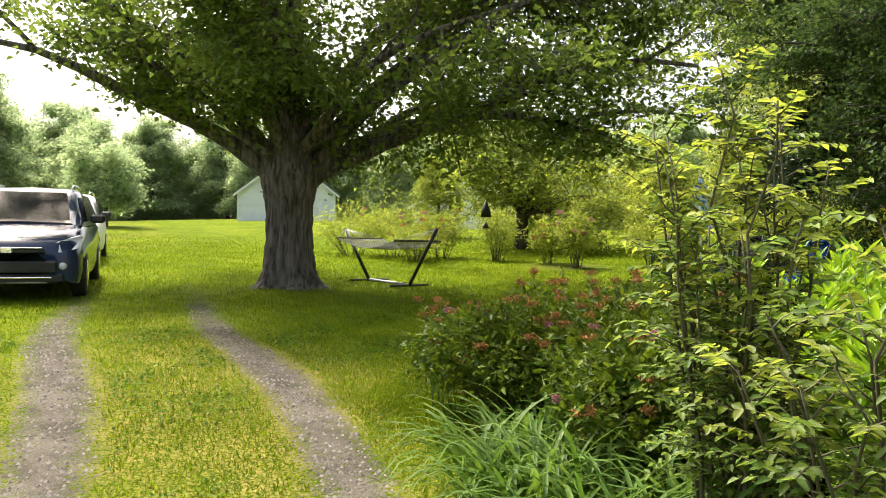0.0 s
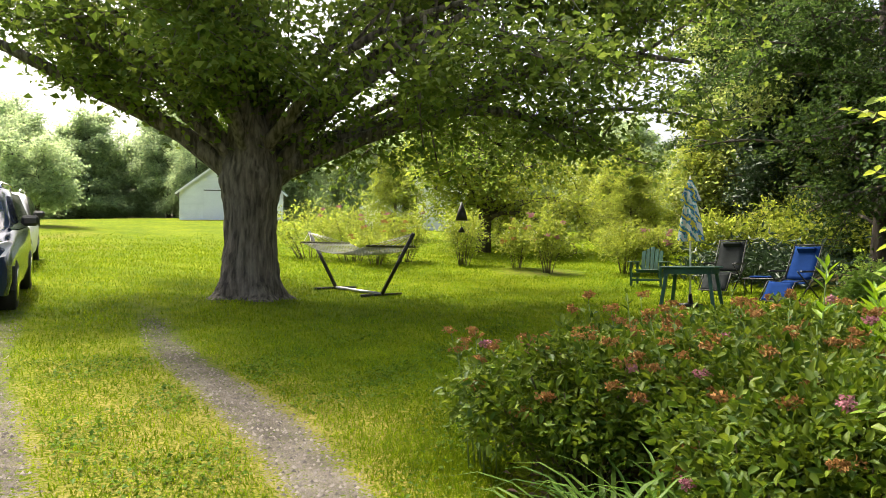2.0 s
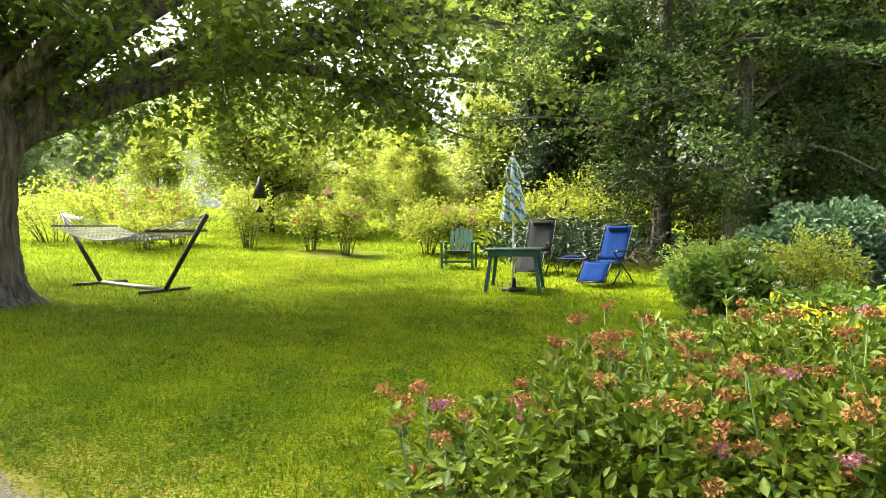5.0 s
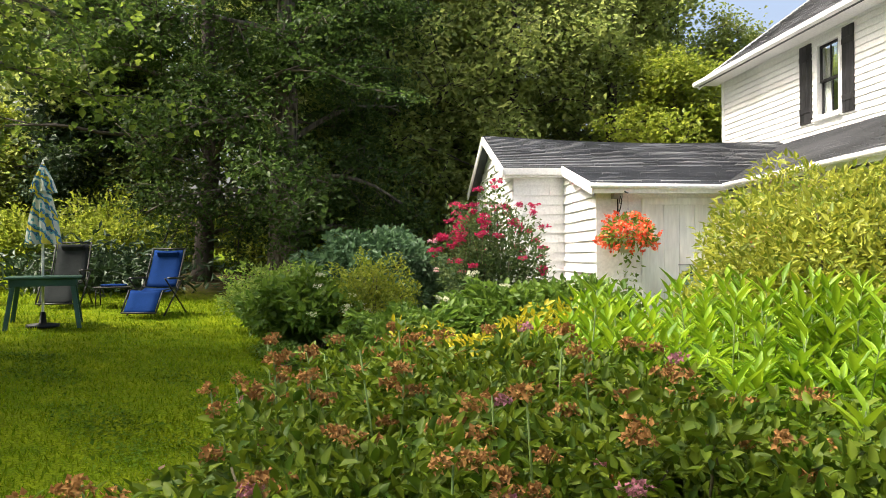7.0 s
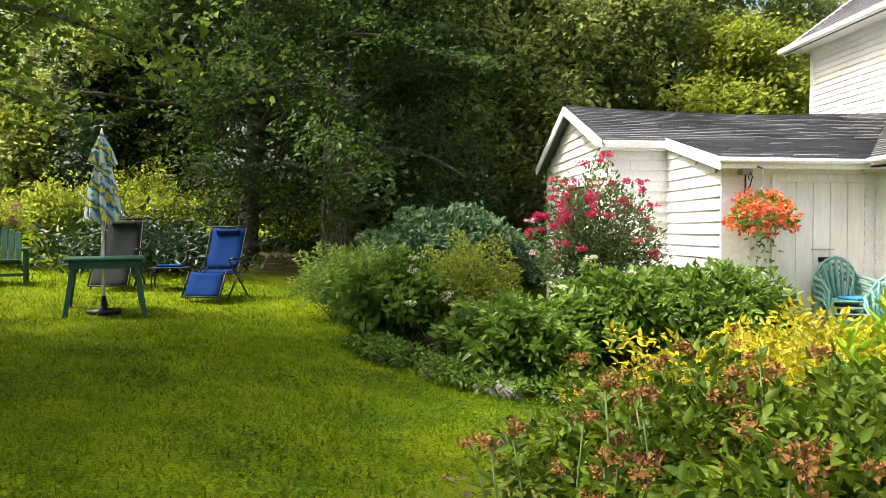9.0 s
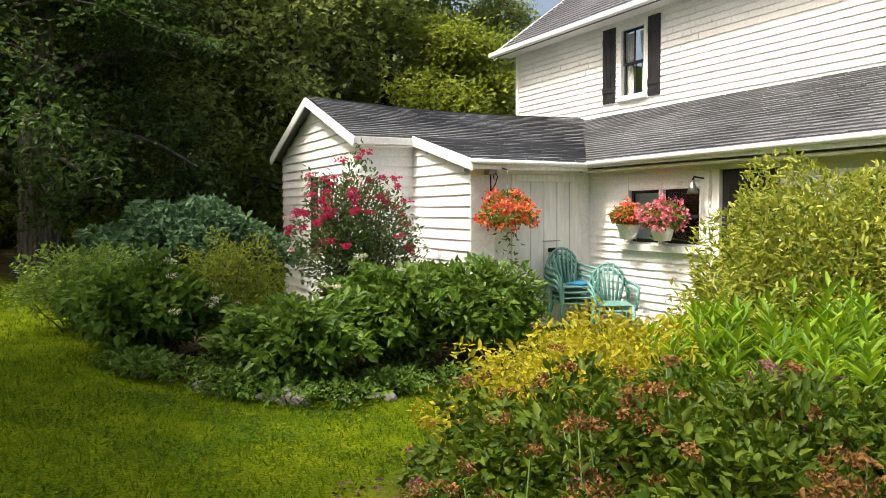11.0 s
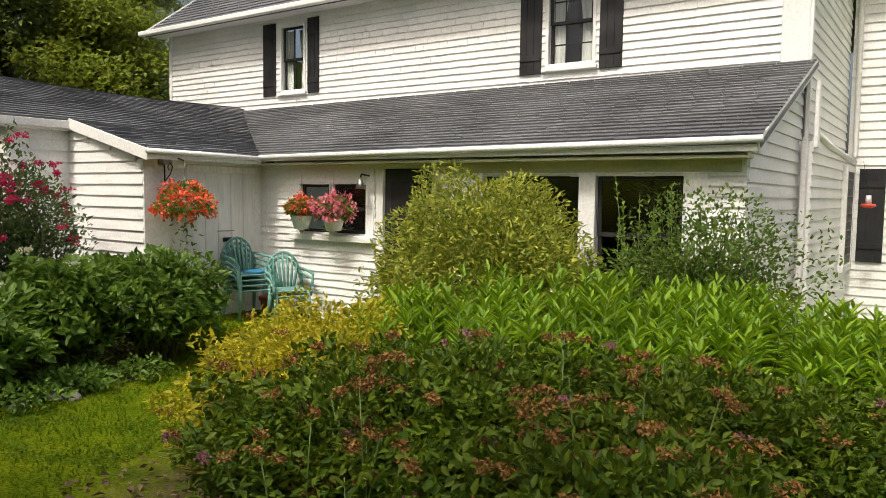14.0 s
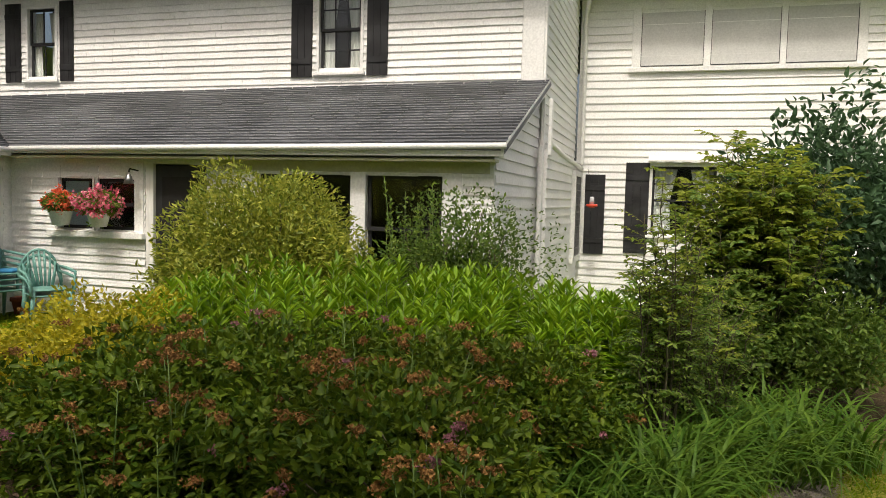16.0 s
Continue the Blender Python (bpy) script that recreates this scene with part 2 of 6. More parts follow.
def leaf_np(base, way, up, length, width, fold=0.25, droop=0.15, six=False):
    """Leaves with a middle fold: pointed at both ends, two or four triangles each."""
    n = len(base)
    way = unit(way)
    side = unit(np.cross(way, up))
    nor = np.cross(side, way)
    L, W = np.broadcast_to(length, n)[:, None], np.broadcast_to(width, n)[:, None]
    tip = base + way * L - nor * L * droop
    if six:
        a = base + way * L * 0.33 + side * W * 0.5 + nor * W * fold
        b = base + way * L * 0.33 - side * W * 0.5 + nor * W * fold
        c = base + way * L * 0.68 + side * W * 0.38 + nor * (W * fold * 0.7 - L * droop * 0.45)
        d = base + way * L * 0.68 - side * W * 0.38 + nor * (W * fold * 0.7 - L * droop * 0.45)
        v = np.stack([base, a, c, tip, d, b], 1).reshape(-1, 3)
        k = np.arange(n)[:, None] * 6
        t = np.concatenate([k + [0, 1, 2], k + [0, 2, 3], k + [0, 3, 4], k + [0, 4, 5]], 1).reshape(-1, 3)
    else:
        a = base + way * L * 0.45 + side * W * 0.5 + nor * W * fold
        b = base + way * L * 0.45 - side * W * 0.5 + nor * W * fold
        v = np.stack([base, a, tip, b], 1).reshape(-1, 3)
        k = np.arange(n)[:, None] * 4
        t = np.concatenate([k + [0, 1, 2], k + [0, 2, 3]], 1).reshape(-1, 3)
    return v, t


rng = np.random.default_rng(7)


def rand_dir(n, flat=0.0):
    d = rng.normal(size=(n, 3))
    d[:, 2] *= 1 - flat
    return unit(d)


GX = [-400, -120, -70, -50, -35, -24, -16, -11.3, -9.8, -7.5, -4, 40, 400]
GZ = [9, 5.2, 3.9, 2.75, 1.6, 0.9, 0.38, 0.1, 0.0, -0.3, -0.45, -0.45, -0.45]


def ground_z(x, y):
    """Height of the lawn, which climbs away from the house."""
    x, y = np.asarray(x, float), np.asarray(y, float)
    z = np.interp(x, GX, GZ)
    far = np.clip((-7.5 - x) / 3, 0, 1)
    z = z + 0.045 * np.clip(y - 12.5, 0, 15) * far
    z = z - 0.1 * np.exp(-((x + 7.6) ** 2 + (y - 11) ** 2) / 6)
    z = z + 0.28 * np.clip((x + 5.6) / 1.5, 0, 1) * np.clip((y - 9.5) / 1.5, 0, 1)
    return z


def gz(x, y):
    return float(ground_z(x, y))


# ---------------------------------------------------------------- ground
def drive_dist(x, y):
    """Distance across the drive from its middle line, and how far along it."""
    s = -(x + 4.0)
    c = (y - 2.03 + 0.2 * (x + 10)) * 0.98
    return c + 0.1 * np.sin(s * 0.9), s


def bed_mask(x, y):
    """Where the planting beds lie: the island bed by the path and the bed round the shed."""
    a = np.exp(-(((x + 6.2) / 2.9) ** 2 + ((y - 5.6) / 2.5) ** 2) ** 2)
    b = np.exp(-(((x + 6.9) / 2.3) ** 2 + ((y - 13.0) / 2.7) ** 2) ** 2)
    c = np.exp(-(((x + 2.8) / 1.6) ** 2 + ((y - 3.0) / 7) ** 2) ** 2)
    d = np.exp(-(((x + 11.2) / 5.0) ** 2 + ((y - 22.5) / 5.2) ** 2) ** 2) * 0.75
    e = 0.5 * np.exp(-((x + 18.9) ** 2 + (y - 15.5) ** 2) / 3)
    return np.maximum.reduce([a, b, c, d, e])


def build_ground():
    xs = np.unique(np.concatenate([np.linspace(-22, 3, 126), np.linspace(-80, -22, 60), np.linspace(3, 30, 20), [-400, -300, -200, -140, -100, 60, 120, 400]]))
    ys = np.unique(np.concatenate([np.linspace(-4, 20, 121), np.linspace(20, 70, 50), np.linspace(-30, -4, 30), [-400, -200, -100, -60, 100, 150, 250, 400]]))
    X, Y = np.meshgrid(xs, ys, indexing="ij")
    Z = ground_z(X, Y)
    Z += 0.02 * np.sin(X * 1.7 + np.sin(Y * 1.3)) * np.sin(Y * 1.9)
    v = np.stack([X, Y, Z], -1).reshape(-1, 3)
    i, j = np.meshgrid(np.arange(len(xs) - 1), np.arange(len(ys) - 1), indexing="ij")
    a = i * len(ys) + j
    b, c, d = a + len(ys), a + len(ys) + 1, a + 1
    tri = np.concatenate([np.stack([a, b, c], -1).reshape(-1, 3), np.stack([a, c, d], -1).reshape(-1, 3)])
    me = mesh_np("ground", v, tri, ground_mat(), True)
    col = me.color_attributes.new("kind", "FLOAT_COLOR", "POINT")
    x, y = v[:, 0], v[:, 1]
    c, s = drive_dist(x, y)
    fade = np.clip(1.75 - s / 9, 0, 1) * np.clip((s + 12) / 4, 0, 1)
    track = np.maximum(np.exp(-((c - 0.82) / 0.24) ** 2), np.exp(-((c + 0.8) / 0.26) ** 2)) * fade * 0.95
    dry = 0.6 * np.exp(-(c / 1.7) ** 4) * np.clip(1.6 - s / 10, 0, 1)
    dry += 0.55 * np.exp(-((c + 0.3) / 3.2) ** 4) * np.clip((s - 17) / 8, 0, 1) * (0.6 + 0.4 * np.sin(x * 0.9 + 2 * np.sin(y * 0.7)))
    dry += 0.3 * np.exp(-((x + 9.6) ** 2 + (y - 4.2) ** 2) / 3)
    near_trunk = np.exp(-((x + 16.6) ** 2 + (y - 6.0) ** 2) / 1.2) * 0.6
    bed = np.maximum(bed_mask(x, y), near_trunk)
    data = np.stack([track, bed, dry, np.ones_like(x)], 1).astype(np.float32)
    col.data.foreach_set("color", data.ravel())
    ob = put("ground", me)
    return tagged(ob, "mown lawn with a grassy two-track gravel drive", "ground", kind="structure")


build_ground()


# ---------------------------------------------------------------- house
def course_mesh(name, axis, fixed, lo, hi, z, h, out, cuts=0.0, seed=0, ragged=0.0, clip=None):
    """One course of siding on a wall, each board or shingle proud at its foot. axis: the wall's run; out: which way it faces."""
    r = random.Random(seed)
    bm = bmesh.new()
    edges, p = [lo], lo
    if cuts:
        while p < hi - cuts * 0.6:
            p += cuts * r.uniform(0.75, 1.3)
            edges.append(min(p, hi))
    if edges[-1] < hi - 0.001:
        edges.append(hi)
    for a, c in zip(edges, edges[1:]):
        g = 0.0012 if cuts else 0.0
        dz = r.uniform(-ragged, ragged)
        t = 0.027 + r.uniform(0, 0.005)
        a2, c2 = a + g, c - g
        pts = [(fixed, z + dz), (fixed + out * t, z + dz), (fixed + out * 0.004, z + h + 0.012), (fixed, z + h + 0.012)]
        if axis == "y":
            prism(bm, [(q[0], a2, q[1]) for q in pts], (0, c2 - a2, 0))
        else:
            prism(bm, [(a2, q[0], q[1]) for q in pts], (c2 - a2, 0, 0))
    return bm


house = tagged(new("house"), "white clapboard farmhouse with grey shingle roofs and black shutters", "house")


def wall(name, axis, fixed, lo, hi, z0, z1, out, h=0.125, cuts=0.0, ragged=0.0, top=None, seed=1, holes=(), thick=0.16):
    """A wall with siding. top: a function that gives its height along the run. holes: (lo, hi, z0, z1), cut right through."""
    top = top or (lambda q: z1)
    us = sorted({lo, hi, *[q for ho in holes for q in ho[:2]], *[lo + (hi - lo) * k / 12 for k in range(13)]})
    bm = bmesh.new()
    for a, c in zip(us, us[1:]):
        if c - a < 1e-4:
            continue
        mid = (a + c) / 2
        zs = [(z0, None)]
        inside = [ho for ho in holes if ho[0] - 1e-6 <= a and c <= ho[1] + 1e-6]
        spans, cur = [], z0
        for ho in sorted(inside, key=lambda q: q[2]):
            spans.append((cur, cur, ho[2], ho[2]))
            cur = ho[3]
        spans.append((cur, cur, top(a), top(c)))
        for s0, s1, t0, t1 in spans:
            if min(t0 - s0, t1 - s1) < 1e-3:
                continue
            poly = [(a, s0), (c, s1), (c, t1), (a, t0)]
            if axis == "y":
                prism(bm, [(fixed, q, w) for q, w in poly], (-out * thick, 0, 0))
            else:
                prism(bm, [(q, fixed, w) for q, w in poly], (0, -out * thick, 0))
    bmesh.ops.remove_doubles(bm, verts=bm.verts, dist=1e-4)
    body = part("wall", bm, WHITE, house)
    n = int(math.ceil((z1 - z0) / h))
    for k in range(n):
        z = z0 + k * h
        runs = [(lo, hi)]
        for ho in holes:
            if z + h * 0.6 > ho[2] and z + h * 0.4 < ho[3]:
                new_runs = []
                for a, c in runs:
                    if ho[0] > a:
                        new_runs.append((a, min(c, ho[0])))
                    if ho[1] < c:
                        new_runs.append((max(a, ho[1]), c))
                runs = [q for q in new_runs if q[1] - q[0] > 0.02]
        for a, c in runs:
            # a slanting top trims the course
            ss = np.linspace(a, c, 60)
            ok = [q for q in ss if top(q) >= z + h * 0.7]
            if len(ok) < 2:
                continue
            part("clapboard" if not cuts else "shingle_course", course_mesh("course", axis, fixed, ok[0], ok[-1], z, h, out, cuts, seed * 100 + k, ragged), WHITE, body)
    return body


def window(name, axis, fixed, lo, hi, z0, z1, out, cols=2, rows=2, trim=0.055, frame_m=BLACK, trim_m=TRIM, curtain=True, sill=True, label=""):
    """A sash window set into its hole: casing, two sashes with bars, panes, sill, curtains, near-black sheet painted as
    the unlit room.
    """
    w = tagged(new(name), label or "black sash window with white casing and curtains inside", "window", kind="structure")

    def bx(a, c, s, t, d0, d1, bev=0.0):
        """from a to c along the wall, s to t in height, d0 to d1 outwards"""
        q0, q1 = sorted((fixed + out * d0, fixed + out * d1))
        if axis == "y":
            return boxm((q0, a, s), (q1, c, t), bev)
        return boxm((a, q0, s), (c, q1, t), bev)

    part("casing", bx(lo - trim, lo, z0 - 0.02, z1 + trim, -0.02, 0.035, 0.004), trim_m, w)
    part("casing", bx(hi, hi + trim, z0 - 0.02, z1 + trim, -0.02, 0.035, 0.004), trim_m, w)
    part("casing", bx(lo, hi, z1, z1 + trim, -0.02, 0.035, 0.004), trim_m, w)
    if sill:
        part("window_sill", bx(lo - trim - 0.04, hi + trim + 0.04, z0 - 0.075, z0 - 0.022, -0.02, 0.09, 0.006), trim_m, w)
    fr = 0.045
    mid = (z0 + z1) / 2
    for k, (s, t, d) in enumerate(((z0, mid + 0.02, -0.06), (mid - 0.02, z1, -0.03))):
        bm = bmesh.new()
        for a, c, e, f in ((lo, lo + fr, s, t), (hi - fr, hi, s, t), (lo + fr, hi - fr, s, s + fr), (lo + fr, hi - fr, t - fr, t)):
            q0, q1 = sorted((fixed + out * (d - 0.03), fixed + out * d))
            box(bm, (q0, a, e) if axis == "y" else (a, q0, e), (q1, c, f) if axis == "y" else (c, q1, f))
        for i in range(1, cols):
            u = lo + fr + (hi - lo - 2 * fr) * i / cols
            q0, q1 = sorted((fixed + out * (d - 0.025), fixed + out * (d - 0.004)))
            box(bm, (q0, u - 0.01, s + fr) if axis == "y" else (u - 0.01, q0, s + fr), (q1, u + 0.01, t - fr) if axis == "y" else (u + 0.01, q1, t - fr))
        for i in range(1, rows):
            z = s + fr + (t - s - 2 * fr) * i / rows
            q0, q1 = sorted((fixed + out * (d - 0.026), fixed + out * (d - 0.003)))
            box(bm, (q0, lo + fr, z - 0.01) if axis == "y" else (lo + fr, q0, z - 0.01), (q1, hi - fr, z + 0.01) if axis == "y" else (hi - fr, q1, z + 0.01))
        part("sash", bm, frame_m, w)
        pane = part("pane", bx(lo + 0.01, hi - 0.01, s + 0.01, t - 0.01, d - 0.017, d - 0.013), GLASS, w)
        pane.visible_shadow = False
    # room shade as a near-black sheet behind the panes
    part("unlit_room_sheet", bx(lo - 0.3, hi + 0.3, z0 - 0.3, z1 + 0.3, -0.9, -0.88), DARK, w)
    if curtain:
        for side in (0, 1):
            k = 14
            u = np.linspace(0, 1, k)
            a = lo + 0.02 if side == 0 else hi - 0.02
            sg = 1 if side == 0 else -1
            wtop, wbot = (hi - lo) * 0.38, (hi - lo) * 0.27
            v = []
            for z, ww in ((z1 - 0.05, wtop), (mid, wbot), (z0 + 0.03, wbot * 1.1)):
                for q in u:
                    dd = -0.14 + 0.025 * math.sin(q * 22 + z)
                    g = a + sg * q * ww
                    v.append((fixed + out * dd, g, z) if axis == "y" else (g, fixed + out * dd, z))
            tri = []
            for i in range(2):
                for j in range(k - 1):
                    q = i * k + j
                    tri += [(q, q + 1, q + k + 1), (q, q + k + 1, q + k)]
            put("curtain", mesh_np("curtain", v, tri, CURTAIN, True), w, "pale curtain drawn back")
    return w


def shutter(axis, fixed, lo, hi, z0, z1, out, parent):
    """A board shutter with two battens."""
    def bx(a, c, s, t, d0, d1, bev=0.003):
        q0, q1 = sorted((fixed + out * d0, fixed + out * d1))
        return boxm((q0, a, s), (q1, c, t), bev) if axis == "y" else boxm((a, q0, s), (c, q1, t), bev)
    s = part("shutter", bx(lo, hi, z0, z1, 0.02, 0.045), BLACK, parent, "black wooden board shutter")
    n = 3
    for i in range(n):
        part("board", bx(lo + (hi - lo) * i / n + 0.003, lo + (hi - lo) * (i + 1) / n - 0.003, z0 + 0.002, z1 - 0.002, 0.045, 0.055), BLACK, s)
    for z in (z0 + 0.17 * (z1 - z0), z0 + 0.83 * (z1 - z0)):
        part("batten", bx(lo + 0.01, hi - 0.01, z - 0.05, z + 0.05, 0.055, 0.07), BLACK, s)
    return s


def roof(name, quad, rows, tabs, thick=0.05, seed=3, sag=None):
    """A roof slope: deck between four corners (eave a, eave b, ridge b, ridge a) and courses of shingles on it, one object a course."""
    a, b, c, d = [Vector(q) for q in quad]
    up = (b - a).cross(d - a).normalized()
    if up.z < 0:
        up = -up
    at = lambda u, w: (a + (b - a) * u) * (1 - w) + (d + (c - d) * u) * w + (up * sag(u, w) if sag else Vector())
    bm = bmesh.new()
    K = 10
    g = [[bm.verts.new(at(i / K, j / 4) - up * 0.03) for j in range(5)] for i in range(K + 1)]
    h = [[bm.verts.new(at(i / K, j / 4) - up * (0.03 + thick)) for j in range(5)] for i in range(K + 1)]
    for i in range(K):
        for j in range(4):
            bm.faces.new((g[i][j], g[i + 1][j], g[i + 1][j + 1], g[i][j + 1]))
            bm.faces.new((h[i][j], h[i][j + 1], h[i + 1][j + 1], h[i + 1][j]))
        bm.faces.new((g[i][0], h[i][0], h[i + 1][0], g[i + 1][0]))
        bm.faces.new((g[i][4], g[i + 1][4], h[i + 1][4], h[i][4]))
    for j in range(4):
        bm.faces.new((g[0][j], g[0][j + 1], h[0][j + 1], h[0][j]))
        bm.faces.new((g[K][j], h[K][j], h[K][j + 1], g[K][j + 1]))
    bmesh.ops.recalc_face_normals(bm, faces=bm.faces)
    r0 = part(name, bm, ROOF, house, "grey asphalt shingle roof")
    r = random.Random(seed)
    for k in range(rows):
        bm = bmesh.new()
        w0, w1 = max(0, (k - 0.02) / rows), min(1, (k + 1.12) / rows)
        off = r.uniform(0, 1)
        n = tabs
        for i in range(n + 1):
            u0, u1 = max(0, (i - off) / n), min(1, (i + 1 - off) / n)
            if u1 - u0 < 0.002:
                continue
            gap = 0.0007
            lift = 0.02 + r.uniform(-0.003, 0.007)
            dw = r.uniform(-0.06, 0.03) / rows
            p = [at(u0 + gap, max(0, w0 + dw)) + up * lift, at(u1 - gap, max(0, w0 + dw)) + up * lift, at(u1 - gap, w1), at(u0 + gap, w1)]
            q = [p[0] - up * 0.024, p[1] - up * 0.024]
            V = [bm.verts.new(t) for t in p + q]
            bm.faces.new((V[0], V[1], V[2], V[3]))
            bm.faces.new((V[4], V[5], V[1], V[0]))
        part("shingle_course", bm, ROOF, r0)
    return r0


def trimbar(a, b, w, h, material=TRIM, parent=None, name="trim"):
    """A straight board from a to b, w wide and h high, upright."""
    a, b = Vector(a), Vector(b)
    d = b - a
    m = Matrix.Translation((a + b) / 2) @ d.to_track_quat("X", "Z").to_matrix().to_4x4()
    L = d.length
    return part(name, boxm((-L / 2, -w / 2, -h / 2), (L / 2, w / 2, h / 2), 0.006, m), material, parent or house)


PX = -2.89      # porch wall
SY = 11.92      # shed door wall
FAR = 18.3      # far end of the main block
NEAR = 4.78     # near end of the main block
WX = 4.12       # front of the wing

# main block
W1, W2 = (13.93, 14.56, 3.66, 4.95), (7.78, 8.52, 3.65, 5.0)
wall("wall", "y", 0.0, NEAR + 0.34, FAR - 0.1, 3.1, 5.22, -1, 0.118, cuts=0.19, ragged=0.003, holes=(W1, W2), seed=2)
wall("wall", "x", NEAR, 0.1, WX, 2.35, 5.7, -1, 0.15, seed=3)
trimbar((0.0, NEAR + 0.17, 3.2), (0.0, NEAR + 0.17, 5.25), 0.34, 0.05, name="corner_board")
trimbar((0.06, NEAR - 0.012, 2.3), (0.06, NEAR - 0.012, 5.25), 0.05, 0.12, name="corner_board")
trimbar((-0.012, FAR - 0.05, 3.1), (-0.012, FAR - 0.05, 5.25), 0.1, 0.05, name="corner_board")
wall("wall", "x", FAR, 0.1, 8.0, 0.0, 5.2, 1, 0.15, seed=4)
window("window_1", "y", 0.0, *W1, -1, cols=2, rows=1)
window("window_2", "y", 0.0, *W2, -1, cols=3, rows=2)
for lo, hi in ((13.50, 13.80), (14.72, 15.08)):
    shutter("y", 0.0, lo, hi, 3.6, 5.06, -1, house)
for lo, hi in ((7.3, 7.66), (8.64, 9.02)):
    shutter("y", 0.0, lo, hi, 3.56, 5.06, -1, house)
roof("roof", ((-0.45, FAR + 0.4, 5.2), (-0.45, NEAR - 0.3, 5.2), (4.6, NEAR - 0.3, 8.9), (4.6, FAR + 0.4, 8.9)), 34, 40)
roof("roof", ((9.65, NEAR - 0.3, 5.2), (9.65, FAR + 0.4, 5.2), (4.6, FAR + 0.4, 8.9), (4.6, NEAR - 0.3, 8.9)), 12, 12)
part("soffit", boxm((-0.4, NEAR - 0.2, 5.16), (0.0, FAR + 0.3, 5.19)), TRIM, house)
part("gutter", boxm((-0.55, NEAR - 0.3, 5.14), (-0.44, FAR + 0.42, 5.25), 0.02), TRIM, house, "white eaves gutter")
trimbar((-0.45, FAR + 0.38, 5.15), (4.6, FAR + 0.38, 8.85), 0.03, 0.16, name="bargeboard")

# wing
WP = [(2.36, 3.52), (1.0, 2.21), (-0.31, 0.87)]
SH = (4.16, 4.45, 0.6, 2.15)
wall("wall", "y", WX, -9.0, NEAR - 0.06, -0.5, 5.75, -1, 0.152, seed=5, holes=((2.0, 3.2, 1.0, 2.35),))
for a, c in WP:
    p0 = part("boarded_window", boxm((WX - 0.03, a, 4.33), (WX - 0.012, c, 5.36), 0.003), GREYBOARD, house, "grey panel closing a window")
    for s in (a - 0.01, c):
        part("joint", boxm((WX - 0.034, s, 4.32), (WX - 0.024, s + 0.01, 5.37)), BLACK, p0)
    part("joint", boxm((WX - 0.034, a, 4.315), (WX - 0.024, c, 4.328)), BLACK, p0)
for a, c in ((2.22, 2.35), (0.88, 0.99), (3.53, 3.7), (-0.48, -0.32)):
    part("casing", boxm((WX - 0.05, a, 4.28), (WX - 0.01, c, 5.5), 0.004), TRIM, house)
part("window_sill", boxm((WX - 0.1, -0.55, 4.2), (WX - 0.02, 3.75, 4.29), 0.008), TRIM, house)
part("soffit", boxm((WX - 0.55, -9, 5.68), (WX, NEAR, 5.72)), TRIM, house)
part("gutter", boxm((WX - 0.65, -9, 5.66), (WX - 0.53, NEAR, 5.78), 0.02), TRIM, house, "white eaves gutter")
roof("roof", ((WX - 0.6, NEAR, 5.75), (WX - 0.6, -9, 5.75), (WX + 4.5, -9, 8.9), (WX + 4.5, NEAR, 8.9)), 20, 20)
window("window_3", "y", WX, 2.0, 3.2, 1.0, 2.35, -1, cols=2, rows=2, label="black framed window of the wing behind shrubs")
for i in range(9):
    a = 1.85 + 0.16 * i
    hood = bmesh.new()
    prism(hood, [(WX, a, 2.56), (WX - 0.22, a, 2.47), (WX - 0.22, a, 2.44 - 0.02 * (i % 2)), (WX, a, 2.46)], (0, 0.158, 0))
    part("hood_scallop", hood, TRIM, house, "white scalloped hood over the window")
for lo, hi in ((3.26, 3.72),):
    shutter("y", WX, lo, hi, 0.6, 2.42, -1, house)
shutter("y", WX, 4.12, 4.52, 0.55, 2.17, -1, house)
tubes("drainpipe", [([(WX - 0.5, 4.5, 5.66), (WX - 0.2, 4.58, 5.45), (WX - 0.09, 4.62, 5.3), (WX - 0.09, 4.6, 2.4), (WX - 0.16, 4.6, 2.28), (1.5, 4.66, 2.4), (0.12, 4.66, 2.5)], 0.045)], TRIM, house, "white drainpipe", 8)

# lattice of the side window on the near wall of the wing
wall("wall", "x", NEAR - 0.1, -0.1, WX, -0.45, 2.38, -1, 0.15, seed=6)
lat = tagged(new("window_4"), "open leaded window with white frame against the side wall", "window", kind="structure")
# opaque sheet coloured near-black in place of glass and the unlit room
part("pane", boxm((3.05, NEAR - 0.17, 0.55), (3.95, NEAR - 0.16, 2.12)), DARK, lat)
bm = bmesh.new()
for i in range(7):
    x = 3.05 + 0.15 * i
    box(bm, (x - 0.012, NEAR - 0.19, 0.55), (x + 0.012, NEAR - 0.17, 2.12))
for i in range(12):
    z = 0.55 + 0.142 * i
    box(bm, (3.05, NEAR - 0.188, z - 0.01), (3.95, NEAR - 0.172, z + 0.01))
part("lattice", bm, METAL, lat)
for a, c, s, t in ((2.98, 3.06, 0.45, 2.2), (3.94, 4.06, 0.45, 2.2), (3.0, 4.0, 2.1, 2.2), (2.9, 4.05, 0.42, 0.54)):
    part("casing", boxm((a, NEAR - 0.2, s), (c, NEAR - 0.11, t), 0.004), TRIM, lat)

# lean-to porch
def lean_top(y):
    return 3.42 - 0.012 * (y - 5)


